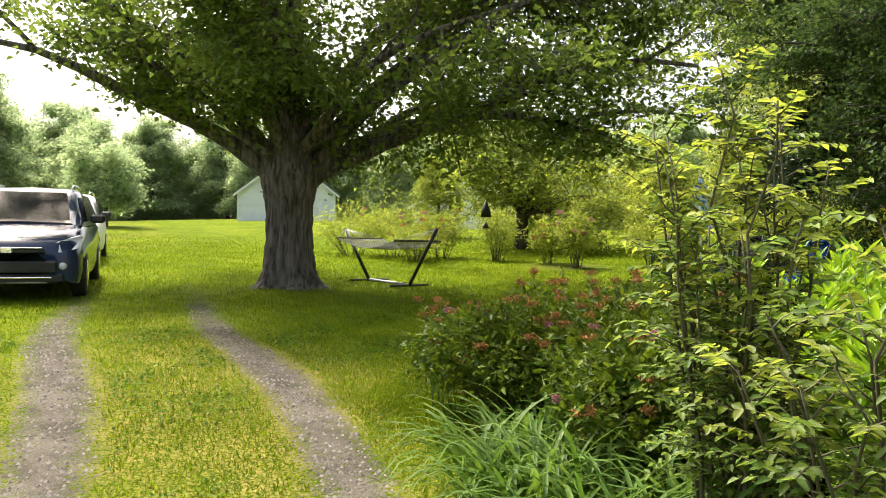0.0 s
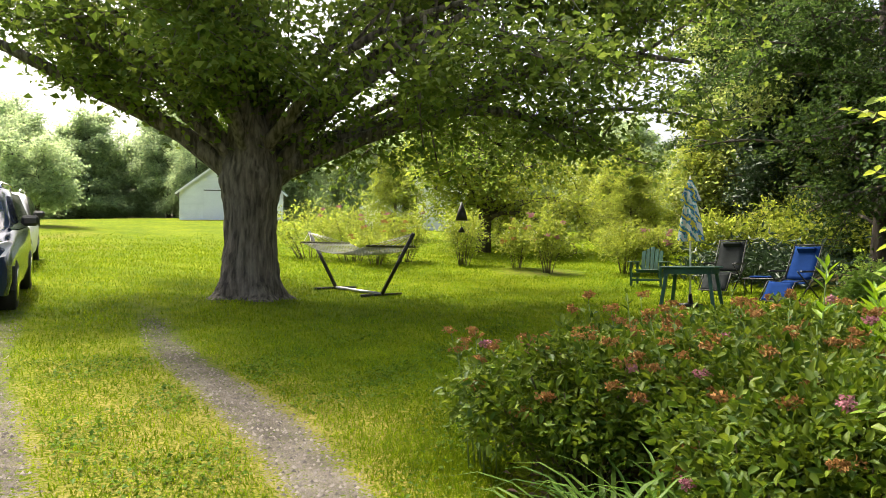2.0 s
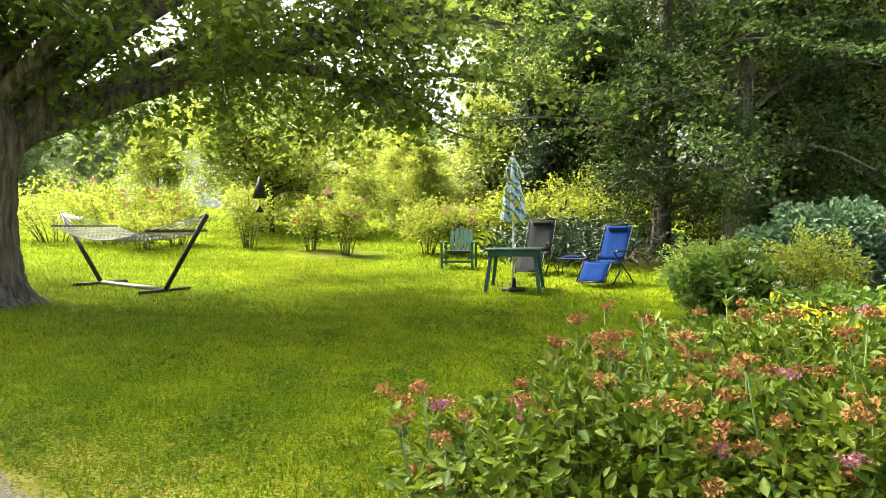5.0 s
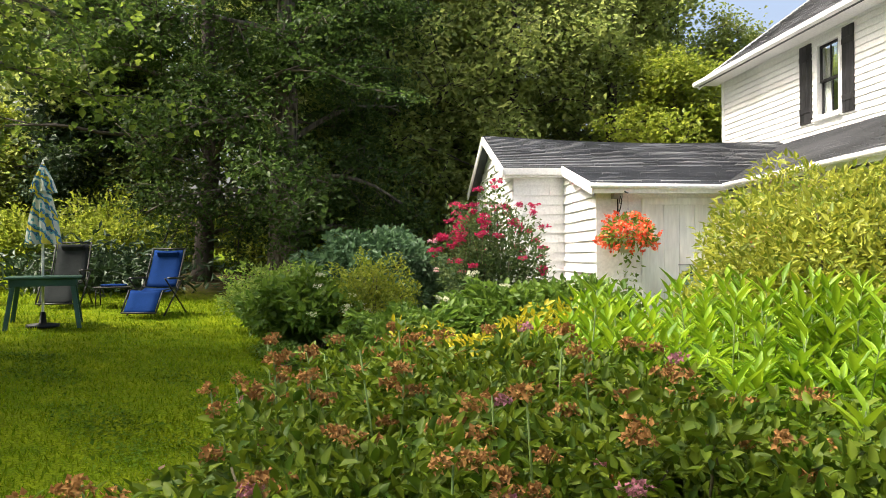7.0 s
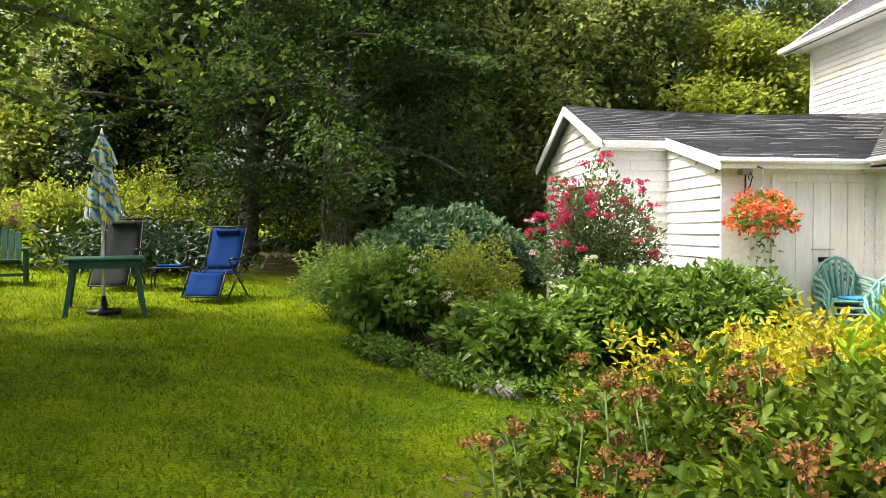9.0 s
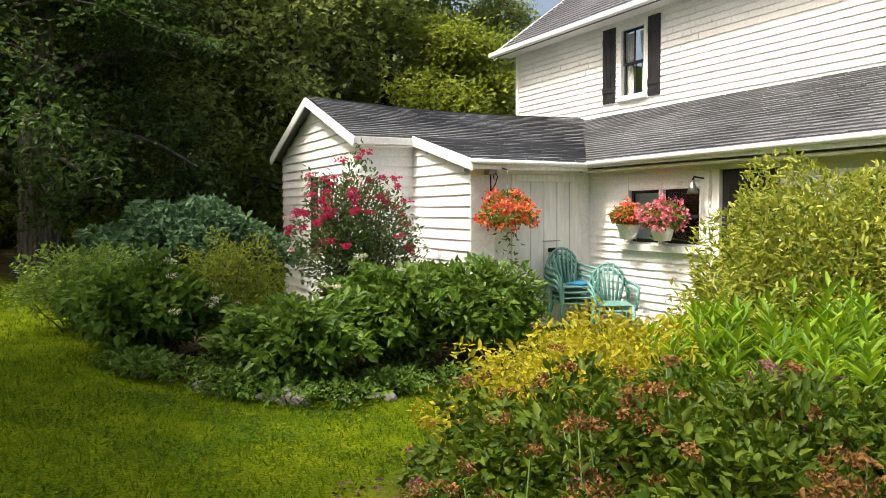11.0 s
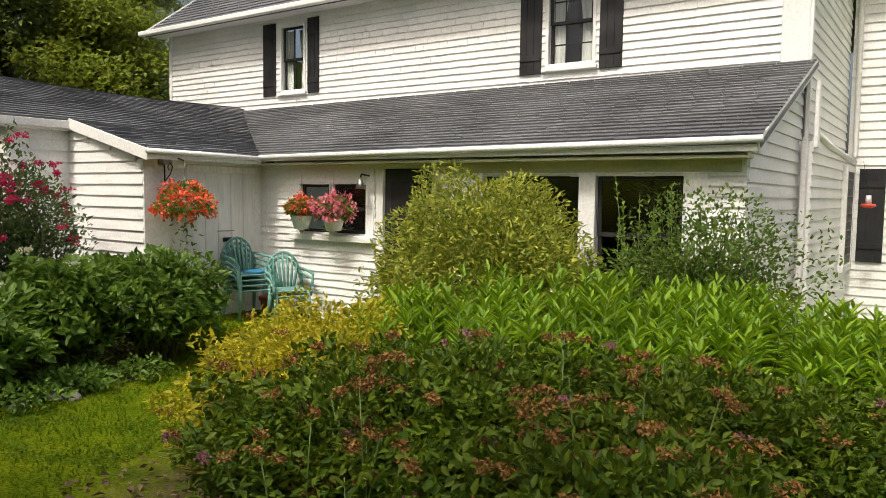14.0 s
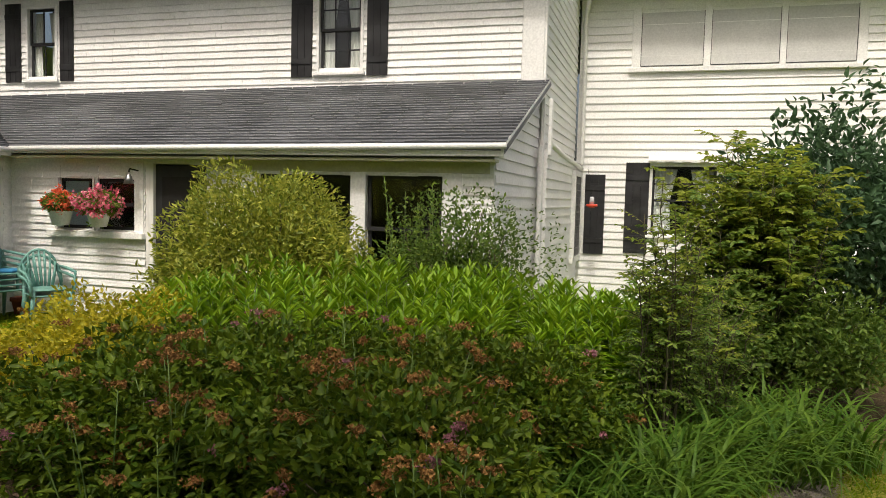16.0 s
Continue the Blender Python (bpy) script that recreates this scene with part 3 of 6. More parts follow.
HK = (9.79, 11.06, 1.06, 1.76)      # kitchen window
DR = (8.62, 9.62, -0.15, 1.97)      # dark porch door
P1, P2 = (6.62, 7.9, 0.55, 1.87), (5.45, 6.42, 0.55, 1.87)
wall("wall", "y", PX, NEAR + 0.05, SY, -0.45, 2.2, -1, 0.105, cuts=0.24, ragged=0.004, holes=(HK, DR, P1, P2), seed=7)
slope = lambda x: 2.14 + (3.38 - 2.14) * (x + 3.19) / 3.19
wall("wall", "x", NEAR + 0.06, PX + 0.02, 0.02, -0.45, 3.3, -1, 0.15, seed=8, top=lambda x: slope(x) - 0.08)
roof("roof", ((-3.19, SY - 0.3, 2.16), (-3.19, NEAR - 0.12, 2.2), (0.0, NEAR - 0.12, 3.44), (0.0, 15.8, 3.36)), 25, 26, 0.06, 5)
part("soffit", boxm((-3.15, NEAR, 2.03), (PX, SY - 0.1, 2.06)), CREAM, house)
part("fascia", boxm((-3.2, NEAR - 0.1, 2.085), (-3.17, SY - 0.2, 2.15), 0.004), TRIM, house)
tubes("gutter", [([(-3.24, NEAR - 0.15, 2.2), (-3.24, 8, 2.17), (-3.24, SY - 0.35, 2.14)], 0.036)], TRIM, house, "white eaves gutter", 8)
trimbar((-3.2, NEAR - 0.1, 2.13), (0.0, NEAR - 0.1, 3.37), 0.03, 0.13, OLDWHITE, name="bargeboard")
trimbar((0.0, NEAR - 0.14, 2.3), (0.0, NEAR - 0.14, 3.15), 0.05, 0.16, name="corner_board")
trimbar((-0.25, NEAR - 0.05, -0.45), (-0.25, NEAR - 0.05, 2.42), 0.06, 0.16, name="corner_board")
part("cream_wall_strip", boxm((PX - 0.035, NEAR + 0.1, 1.9), (PX - 0.02, 8.6, 2.04), 0.003), CREAM, house, "cream painted board under the eaves")
for a, c in ((6.42, 6.62), (5.2, 5.42), (7.9, 8.06)):
    part("post", boxm((PX - 0.05, a, -0.4), (PX - 0.018, c, 1.9), 0.005), TRIM, house, "white porch post")
for nm, hh in (("window_5", P1), ("window_6", P2)):
    window(nm, "y", PX, *hh, -1, cols=1, rows=1, trim=0.03, curtain=False, label="dark porch window with a black frame")
window("window_7", "y", PX, 9.79, 10.4, 1.06, 1.76, -1, cols=1, rows=1, trim=0.03, curtain=False, sill=False, label="small dark kitchen window")
window("window_8", "y", PX, 10.48, 11.06, 1.06, 1.76, -1, cols=1, rows=1, trim=0.03, curtain=False, sill=False, label="small dark kitchen window")
part("window_sill", boxm((PX - 0.12, 9.6, 0.95), (PX - 0.01, 11.2, 1.04), 0.008), TRIM, house)
part("casing", boxm((PX - 0.04, 9.64, 1.0), (PX - 0.01, 9.77, 1.98), 0.004), TRIM, house)
door = tagged(new("door_1"), "dark porch screen door with white frame", "door", kind="structure")
part("door_leaf", boxm((PX + 0.02, 8.66, -0.14), (PX + 0.06, 9.5, 1.95), 0.004), BLACK, door)
for z0, z1 in ((0.0, 0.7), (0.85, 1.8)):
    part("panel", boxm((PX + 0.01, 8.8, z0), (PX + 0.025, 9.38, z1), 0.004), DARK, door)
part("door_frame", boxm((PX - 0.04, 9.48, -0.15), (PX + 0.02, 9.6, 1.98), 0.005), OLDWHITE, door)
part("door_frame", boxm((PX - 0.04, 8.56, -0.15), (PX + 0.02, 8.66, 1.98), 0.005), OLDWHITE, door)

# shed
GXW = -5.75
AY = 13.75
RY = 15.96
gable_top = lambda y: 3.42 - 0.385 * abs(y - RY)
SHW = (15.15, 15.75, 0.75, 2.05)
wall("wall", "y", GXW, AY, 18.2, -0.45, 3.4, -1, 0.16, top=gable_top, holes=(SHW,), seed=9)
wall("wall", "x", AY, GXW, -4.9, -0.45, 2.55, -1, 0.155, cuts=0.28, ragged=0.004, seed=10)
wall("wall", "y", -4.9, SY, AY, -0.45, 2.6, -1, 0.155, cuts=0.5, ragged=0.004, seed=11, top=lambda y: 2.1 + 0.27 * (y - SY))
DD = (-4.28, -3.05, -0.1, 1.98)
wall("wall", "x", SY, -4.9, PX + 0.1, -0.45, 2.25, -1, 0.12, seed=12, holes=(DD,))
window("window_9", "y", GXW, *SHW, -1, cols=2, rows=1, label="shed window with dark sash and black shutter", curtain=False)
shutter("y", GXW, 15.85, 16.2, 0.75, 2.1, -1, house)
sd = tagged(new("door_2"), "wide white board door of the shed, closed", "door", kind="structure")
n = 5
for i in range(n):
    a = DD[0] + 0.1 + (DD[1] - DD[0] - 0.1) * i / n
    c = DD[0] + 0.1 + (DD[1] - DD[0] - 0.1) * (i + 1) / n
    part("board", boxm((a + 0.003, SY - 0.02, -0.08), (c - 0.003, SY + 0.02, 1.9), 0.004), OLDWHITE, sd)
part("door_frame", boxm((DD[0], SY - 0.045, -0.1), (DD[0] + 0.1, SY + 0.01, 2.0), 0.005), OLDWHITE, sd)
part("door_frame", boxm((DD[0] + 0.1, SY - 0.045, 1.9), (DD[1], SY + 0.01, 2.0), 0.005), OLDWHITE, sd)
la = part("latch", boxm((-3.66, SY - 0.05, 0.9), (-3.5, SY - 0.02, 0.96), 0.006), IRON, sd, "black iron latch")
part("knob", boxm((-3.62, SY - 0.08, 0.915), (-3.59, SY - 0.05, 0.945), 0.006), IRON, la)
part("door_stop", boxm((-3.75, SY - 0.035, 1.05), (-3.45, SY - 0.02, 1.065)), METAL, sd)
post = part("corner_board", boxm((-4.93, SY - 0.035, -0.4), (-4.55, SY - 0.01, 2.08), 0.005), TRIM, house)

sagf = lambda u, w: -0.09 * math.sin(math.pi * u) * w
roof("roof", ((GXW - 0.2, AY - 0.15, 2.62), (0.0, AY - 0.15, 2.62), (0.0, RY, 3.45), (GXW - 0.2, RY, 3.52)), 20, 22, 0.05, 6, sagf)
roof("roof", ((GXW - 0.2, 18.35, 2.62), (0.0, 18.35, 2.62), (0.0, RY, 3.45), (GXW - 0.2, RY, 3.52)), 16, 20, 0.05, 7, sagf)
roof("roof", ((-5.07, SY - 0.32, 2.15), (-1.2, SY - 0.32, 2.15), (-0.6, AY - 0.1, 2.645), (-4.95, AY - 0.1, 2.645)), 14, 14, 0.05, 8)
part("fascia", boxm((GXW - 0.2, AY - 0.18, 2.5), (-4.9, AY - 0.14, 2.61), 0.004), TRIM, house)
part("soffit", boxm((-5.0, SY - 0.3, 2.06), (PX - 0.1, SY, 2.09)), OLDWHITE, house)
tubes("gutter", [([(-5.1, SY - 0.37, 2.14), (-3.15, SY - 0.37, 2.12)], 0.036)], TRIM, house, "white eaves gutter", 8)
part("fascia", boxm((-5.05, SY - 0.34, 2.04), (-3.2, SY - 0.31, 2.13), 0.004), TRIM, house)
trimbar((-5.06, SY - 0.34, 2.09), (-4.97, AY - 0.1, 2.58), 0.03, 0.15, name="bargeboard")
trimbar((GXW - 0.2, AY - 0.2, 2.52), (GXW - 0.2, RY, 3.42), 0.03, 0.15, name="bargeboard")
trimbar((GXW - 0.2, 18.4, 2.52), (GXW - 0.2, RY, 3.42), 0.03, 0.15, name="bargeboard")
part("soffit", boxm((GXW - 0.18, AY - 0.14, 2.47), (-4.95, AY, 2.5)), TRIM, house)
part("foundation", boxm((GXW + 0.05, AY, -0.7), (-4.9, 18.1, -0.3)), DARK, house)
part("wall_lamp", boxm((-4.72, SY - 0.16, 1.98), (-4.58, SY - 0.03, 2.06), 0.01), METAL, house, "small grey lamp under the eaves")


# ---------------------------------------------------------------- plants
MAPLE = leaf_mat("maple_leaf", (0.05, 0.105, 0.013), (0.115, 0.175, 0.026), 0.55)
BEECH = leaf_mat("beech_leaf", (0.02, 0.052, 0.01), (0.055, 0.105, 0.022), 0.4, gloss=0.22)
WOODS = leaf_mat("woods_leaf", (0.13, 0.2, 0.045), (0.25, 0.31, 0.09), 0.5)
# Far leaves: distance haze is mixed into the colour, paler and greyer
HAZEWOODS = leaf_mat("haze_paled_leaf", (0.2, 0.29, 0.14), (0.33, 0.43, 0.21), 0.5)
SPRUCE = leaf_mat("spruce_needle", (0.017, 0.042, 0.017), (0.042, 0.077, 0.031), 0.1)
LIME = leaf_mat("yellow_green_leaf", (0.11, 0.18, 0.016), (0.22, 0.28, 0.035), 0.5)
SPIREA = leaf_mat("spirea_leaf", (0.028, 0.076, 0.004), (0.112, 0.175, 0.012), 0.28, 0.5, gloss=0.18)
GOLD = leaf_mat("golden_spirea_leaf", (0.22, 0.25, 0.012), (0.48, 0.45, 0.02), 0.4)
LOOSE = leaf_mat("loosestrife_leaf", (0.08, 0.205, 0.007), (0.2, 0.355, 0.014), 0.35, 0.45, gloss=0.25)
DAYLILY = leaf_mat("daylily_leaf", (0.035, 0.1, 0.009), (0.1, 0.19, 0.022), 0.35, 0.5, gloss=0.2)
HYDR = leaf_mat("hydrangea_leaf", (0.06, 0.14, 0.018), (0.13, 0.24, 0.03), 0.32)
DARKLEAF = leaf_mat("dark_shrub_leaf", (0.035, 0.084, 0.035), (0.070, 0.140, 0.063), 0.3)
VARIEG = leaf_mat("variegated_leaf", (0.1, 0.165, 0.016), (0.36, 0.4, 0.06), 0.35)
SHRUB = leaf_mat("shrub_leaf", (0.072, 0.156, 0.024), (0.156, 0.240, 0.036), 0.45)
ROSELEAF = leaf_mat("rose_leaf", (0.04, 0.09, 0.025), (0.09, 0.14, 0.04), 0.35)
FADED = leaf_mat("faded_flower", (0.19, 0.11, 0.028), (0.42, 0.25, 0.085), 0.15, 0.85, gloss=0.1)
PINK = leaf_mat("pink_flower", (0.27, 0.1, 0.11), (0.42, 0.2, 0.22), 0.25, 0.7)
ROSE = leaf_mat("rose_petal", (0.4, 0.01, 0.03), (0.6, 0.05, 0.09), 0.3, 0.6)
PALEROSE = leaf_mat("pale_rose_petal", (0.7, 0.4, 0.4), (0.8, 0.55, 0.55), 0.3, 0.6)
ORANGE = leaf_mat("orange_petal", (0.66, 0.14, 0.03), (0.85, 0.34, 0.13), 0.35, 0.6)
HOTPINK = leaf_mat("pink_petal", (0.6, 0.06, 0.11), (0.85, 0.4, 0.42), 0.35, 0.6)
CREAMFL = leaf_mat("cream_flower", (0.5, 0.52, 0.36), (0.7, 0.7, 0.55), 0.3, 0.7)
LITTER = leaf_mat("leaf_litter", (0.06, 0.04, 0.025), (0.2, 0.14, 0.09), 0.1, 0.9)
GRASS = leaf_mat("grass_blade", (0.048, 0.115, 0.003), (0.125, 0.185, 0.006), 0.5, 0.6, gloss=0.06)
CLOVER = leaf_mat("clover_leaf", (0.04, 0.1, 0.006), (0.085, 0.16, 0.012), 0.35, 0.6, gloss=0.1)
TANGLE = leaf_mat("tangled_shrub_leaf", (0.04, 0.1, 0.014), (0.12, 0.2, 0.03), 0.4)


def bend(p, d, length, k, droop, wob, r):
    """A wandering line of k points from p along d that sinks towards its end."""
    pts, d = [np.array(p, float)], np.array(d, float)
    for i in range(k - 1):
        d = unit(d + r.normal(0, wob, 3) + np.array([0, 0, droop * (i + 1) / k]))
        pts.append(pts[-1] + d * length / (k - 1))
    return np.array(pts)


def spray(pts, n, spread, size, r, flat=0.5, hang=0.2, ratio=0.62, six=False, rise=0.6):
    """n leaves round the points given, lying flat more or less."""
    i = r.integers(0, len(pts), n)
    base = pts[i] + r.normal(0, spread, (n, 3)) * [1, 1, rise]
    way = unit(r.normal(size=(n, 3)) * [1, 1, 0.5] - [0, 0, hang])
    up = unit(r.normal(size=(n, 3)) * (1 - flat) + [0, 0, 1])
    L = size * r.uniform(0.65, 1.25, n)
    return leaf_np(base, way, up, L, L * ratio, six=six)


def head_np(o, size, n, r):
    """A flat-topped flower head: several small domes of florets close together."""
    hubs = r.normal(size=(5, 3)) * [0.26, 0.26, 0.05] * size
    d = unit(r.normal(size=(n, 3)) + [0, 0, 0.5])
    p = np.asarray(o) + hubs[r.integers(0, 5, n)] + d * size * 0.2 * [1, 1, 0.7]
    k = size * r.uniform(0.16, 0.28, n)
    v, t = leaf_np(p, unit(d + r.normal(size=(n, 3)) * 0.8), unit(r.normal(size=(n, 3)) + [0, 0, 0.6]), k, k * 0.8, 0.3, 0.2)
    foot = np.asarray(o) - [0, 0, size * 0.25]
    i = np.arange(n) * 4
    thin = v[i] + (v[i + 1] - v[i]) * 0.12
    v = np.concatenate([v, thin, [foot]])
    stalk = np.stack([i, 4 * n + np.arange(n), np.full(n, 5 * n)], 1)
    return v, np.concatenate([t, stalk])


def furrowed(tp, tr, r, sides=72, rings=90):
    """A trunk with the long broken ridges and furrows of old bark."""
    s = np.linspace(0, 1, len(tp))
    u = np.linspace(0, 1, rings)
    c = np.stack([np.interp(u, s, tp[:, k]) for k in range(3)], 1)
    rad = np.interp(u, s, tr)
    rad = np.convolve(np.pad(rad, 2, mode="edge"), np.ones(5) / 5, "valid")
    th = np.linspace(0, 2 * np.pi, sides, endpoint=False)[None, :]
    z = c[:, 2:3]
    wob = 0.35 * np.sin(z * 2.1 + 2 * np.sin(th)) + 0.25 * np.sin(z * 5.3 + 3 * th)
    ridge = np.abs(np.sin(11 * th + 3 * wob + 0.6 * np.sin(z * 9 + 5 * th))) * (0.65 + 0.35 * np.sin(z * 14 + 7 * th))
    flare = 0.16 * np.exp(-z / 0.28) * np.cos(5 * th + 0.7)
    swell = 0.05 * np.sin(2 * th + z * 1.1) + 0.035 * np.sin(3 * th - z * 2.3)
    q = rad[:, None] * (1 + flare + swell) + 0.034 * (ridge - 0.5) + r.normal(0, 0.004, (rings, sides))
    v = np.stack([c[:, 0:1] + q * np.cos(th), c[:, 1:2] + q * np.sin(th), np.repeat(z, sides, 1)], 2).reshape(-1, 3)
    i, j = np.meshgrid(np.arange(rings - 1), np.arange(sides), indexing="ij")
    a, b = (i * sides + j).ravel(), (i * sides + (j + 1) % sides).ravel()
    return v, np.concatenate([np.stack([a, b, b + sides], 1), np.stack([a, b + sides, a + sides], 1)])


def tree(name, base, trunk, limbs, leaf_n, size, material, bark, label, seed, twigs=6, spread=0.3, droop=-0.25, flat=0.45, sub=7, category="tree", ratio=0.62, floor=0.0, inner=0.3, furrow=False, level=False, lift=0.0):
    """A broadleaf tree. trunk: points and radii from its base; limbs: (height share, direction, length, radius)."""
    r = np.random.default_rng(seed)
    tp, tr = np.array(trunk[0], float), np.array(trunk[1], float)
    wood = [furrowed(tp, tr, r) if furrow else tube_np(tp, tr, 14)]
    ends = []
    low = floor - (0.7 if lift else 0)
    s = np.linspace(0, 1, len(tp))
    for share, d, length, rad in limbs:
        p = np.array([np.interp(share, s, tp[:, k]) for k in range(3)])
        a = bend(p, unit(np.array(d, float)), length, 9, droop, 0.09, r)
        sunk = [i for i in range(3, 9) if a[i, 2] < low + 0.1]
        a = a[:sunk[0]] if sunk else a
        m = len(a) - 1
        wood.append(tube_np(a, np.linspace(rad, rad * 0.25, m + 1), 8))
        for q in range(sub):
            f = inner + (1 - inner) * (q + r.uniform(0, 1)) / sub
            o = a[min(m, int(f * m))]
            along = unit(a[max(1, min(m, int(f * m)))] - a[max(0, int(f * m) - 1)])
            dd = unit(along * 0.7 + r.normal(0, 0.6, 3) * ([1, 1, 0.2] if level else [1, 1, 1]))
            b = bend(o, dd, length * r.uniform(0.28, 0.5), 6, droop * 1.2, 0.16, r)
            if floor and (b[-1, 2] < low + 0.2 or b[-1, 2] < low + lift * (0.8 - b[-1, 0] * 0.59 - b[-1, 1] * 0.81)):
                continue
            wood.append(tube_np(b, np.linspace(rad * 0.28, 0.012, 6), 5))
            ends.append(b[2:])
            for w in range(twigs):
                o2 = b[r.integers(2, 6)]
                c = bend(o2, unit(r.normal(size=3) * [1, 1, 0.12 if level else 0.55]), length * r.uniform(0.1, 0.22), 4, droop * 1.5, 0.2, r)
                if floor and c[-1, 2] < low + 0.2:
                    continue
                wood.append(tube_np(c, np.linspace(0.014, 0.004, 4), 3))
                ends.append(c)
    pts = np.concatenate(ends)
    pts = pts[pts[:, 2] > low + 0.5 * np.sin(pts[:, 0] * 1.3) * np.sin(pts[:, 1] * 1.1)]
    pts = pts[pts[:, 2] > low + lift * np.maximum(0, 0.8 - pts[:, 0] * 0.59 - pts[:, 1] * 0.81)] if lift else pts
    t = tagged(new(name), label, category)
    t.location = base
    put("trunk", mesh_np("trunk", *join_np(wood), bark, True), t)
    put("crown", mesh_np("crown", *spray(pts, leaf_n, spread, size, r, flat, ratio=ratio, rise=0.22 if level else 0.6), material), t)
    return t


def shrub(name, at, rx, ry, h, leaf_n, size, material, label, seed, stems=16, stem_m=STEM, ratio=0.45, lean=0.0, shell=0.45, flowers=(), up=0.4, low=0.12, category="shrub", six=True, lumps=0.22, flat=0.3):
    """A bush of stems and leaves with an uneven outline. flowers: (count, size, material, petals, name) heads set on the outside."""
    r = np.random.default_rng(seed)
    x, y = at
    z = gz(x, y) - 0.02
    t = tagged(new(name), label, category)
    t.location = (x, y, z)
    wood, shoots = [], []
    for i in range(stems):
        a, q = r.uniform(0, 2 * np.pi), r.uniform(0.15, 1) ** 0.6
        foot = np.array([0.28 * q * rx * math.cos(a), 0.28 * q * ry * math.sin(a), 0.0])
        ht = h * r.uniform(0.7, 1.02) * (1 - 0.35 * q * q)
        head = np.array([rx * q * math.cos(a) * 0.9, ry * q * math.sin(a) * 0.9, ht])
        k = 7
        u = np.linspace(0, 1, k)[:, None]
        mid = foot + (head - foot) * u
        mid[:, 2] = ht * u[:, 0] ** 0.85
        mid += r.normal(0, 0.02 * h, (k, 3)) * u
        wood.append(tube_np(mid, np.linspace(0.012, 0.004, k) * (0.6 + 0.4 * h), 5))
        shoots.append(mid[2:])
    put("branchwork", mesh_np("stems", *join_np(wood), stem_m, True), t)["kind"] = "stuff"
    # leaves: in a lumpy dome, denser to the outside, and along the shoots
    n1 = int(leaf_n * 0.8)
    d = unit(r.normal(size=(n1, 3)))
    d[:, 2] = np.abs(d[:, 2]) * r.choice([1, 1, 1, -0.5], n1)
    ph = seed * 1.7
    lump = 1 + lumps * (np.sin(d[:, 0] * 5 + ph) * np.sin(d[:, 1] * 6 + ph * 2) + 0.6 * np.sin(d[:, 2] * 7 + d[:, 0] * 9 + ph))
    q = lump * (1 - shell * r.uniform(0, 1, n1) ** 1.6)
    c = h * 0.5
    base = np.stack([d[:, 0] * rx * q, d[:, 1] * ry * q, c + d[:, 2] * (h - c) * q], 1)
    sh = np.concatenate(shoots)
    n2 = leaf_n - n1
    base = np.concatenate([base, sh[r.integers(0, len(sh), n2)] + r.normal(0, 0.05 * h, (n2, 3))])
    keep = base[:, 2] > low * h * r.uniform(0.3, 1.3, len(base))
    base = base[keep]
    n = len(base)
    out = unit(base * [1, 1, 0.6] - [0, 0, 0.25 * h])
    way = unit(out * 0.7 + r.normal(size=(n, 3)) * 0.7 + [0, 0, up * 0.5])
    upv = unit(r.normal(size=(n, 3)) * (1 - flat) * 0.8 + [0, 0, 1.0])
    L = size * r.uniform(0.6, 1.25, n)
    put("foliage", mesh_np("leaves", *leaf_np(base, way, upv, L, L * ratio, six=six), material), t)
    for count, fs, fm, petals, nm in flowers:
        for i in range(count):
            dd = unit(r.normal(size=3))
            dd[2] = abs(dd[2]) * 0.9 + 0.05
            dd = unit(dd)
            l = 1 + lumps * (math.sin(dd[0] * 5 + ph) * math.sin(dd[1] * 6 + ph * 2) + 0.6 * math.sin(dd[2] * 7 + dd[0] * 9 + ph))
            o = np.array([dd[0] * rx, dd[1] * ry, 0]) * l + [0, 0, c + dd[2] * (h - c) * l + fs * 0.4]
            put(nm, mesh_np(nm, *head_np(o, fs, petals + 26, r), fm), t)
    return t


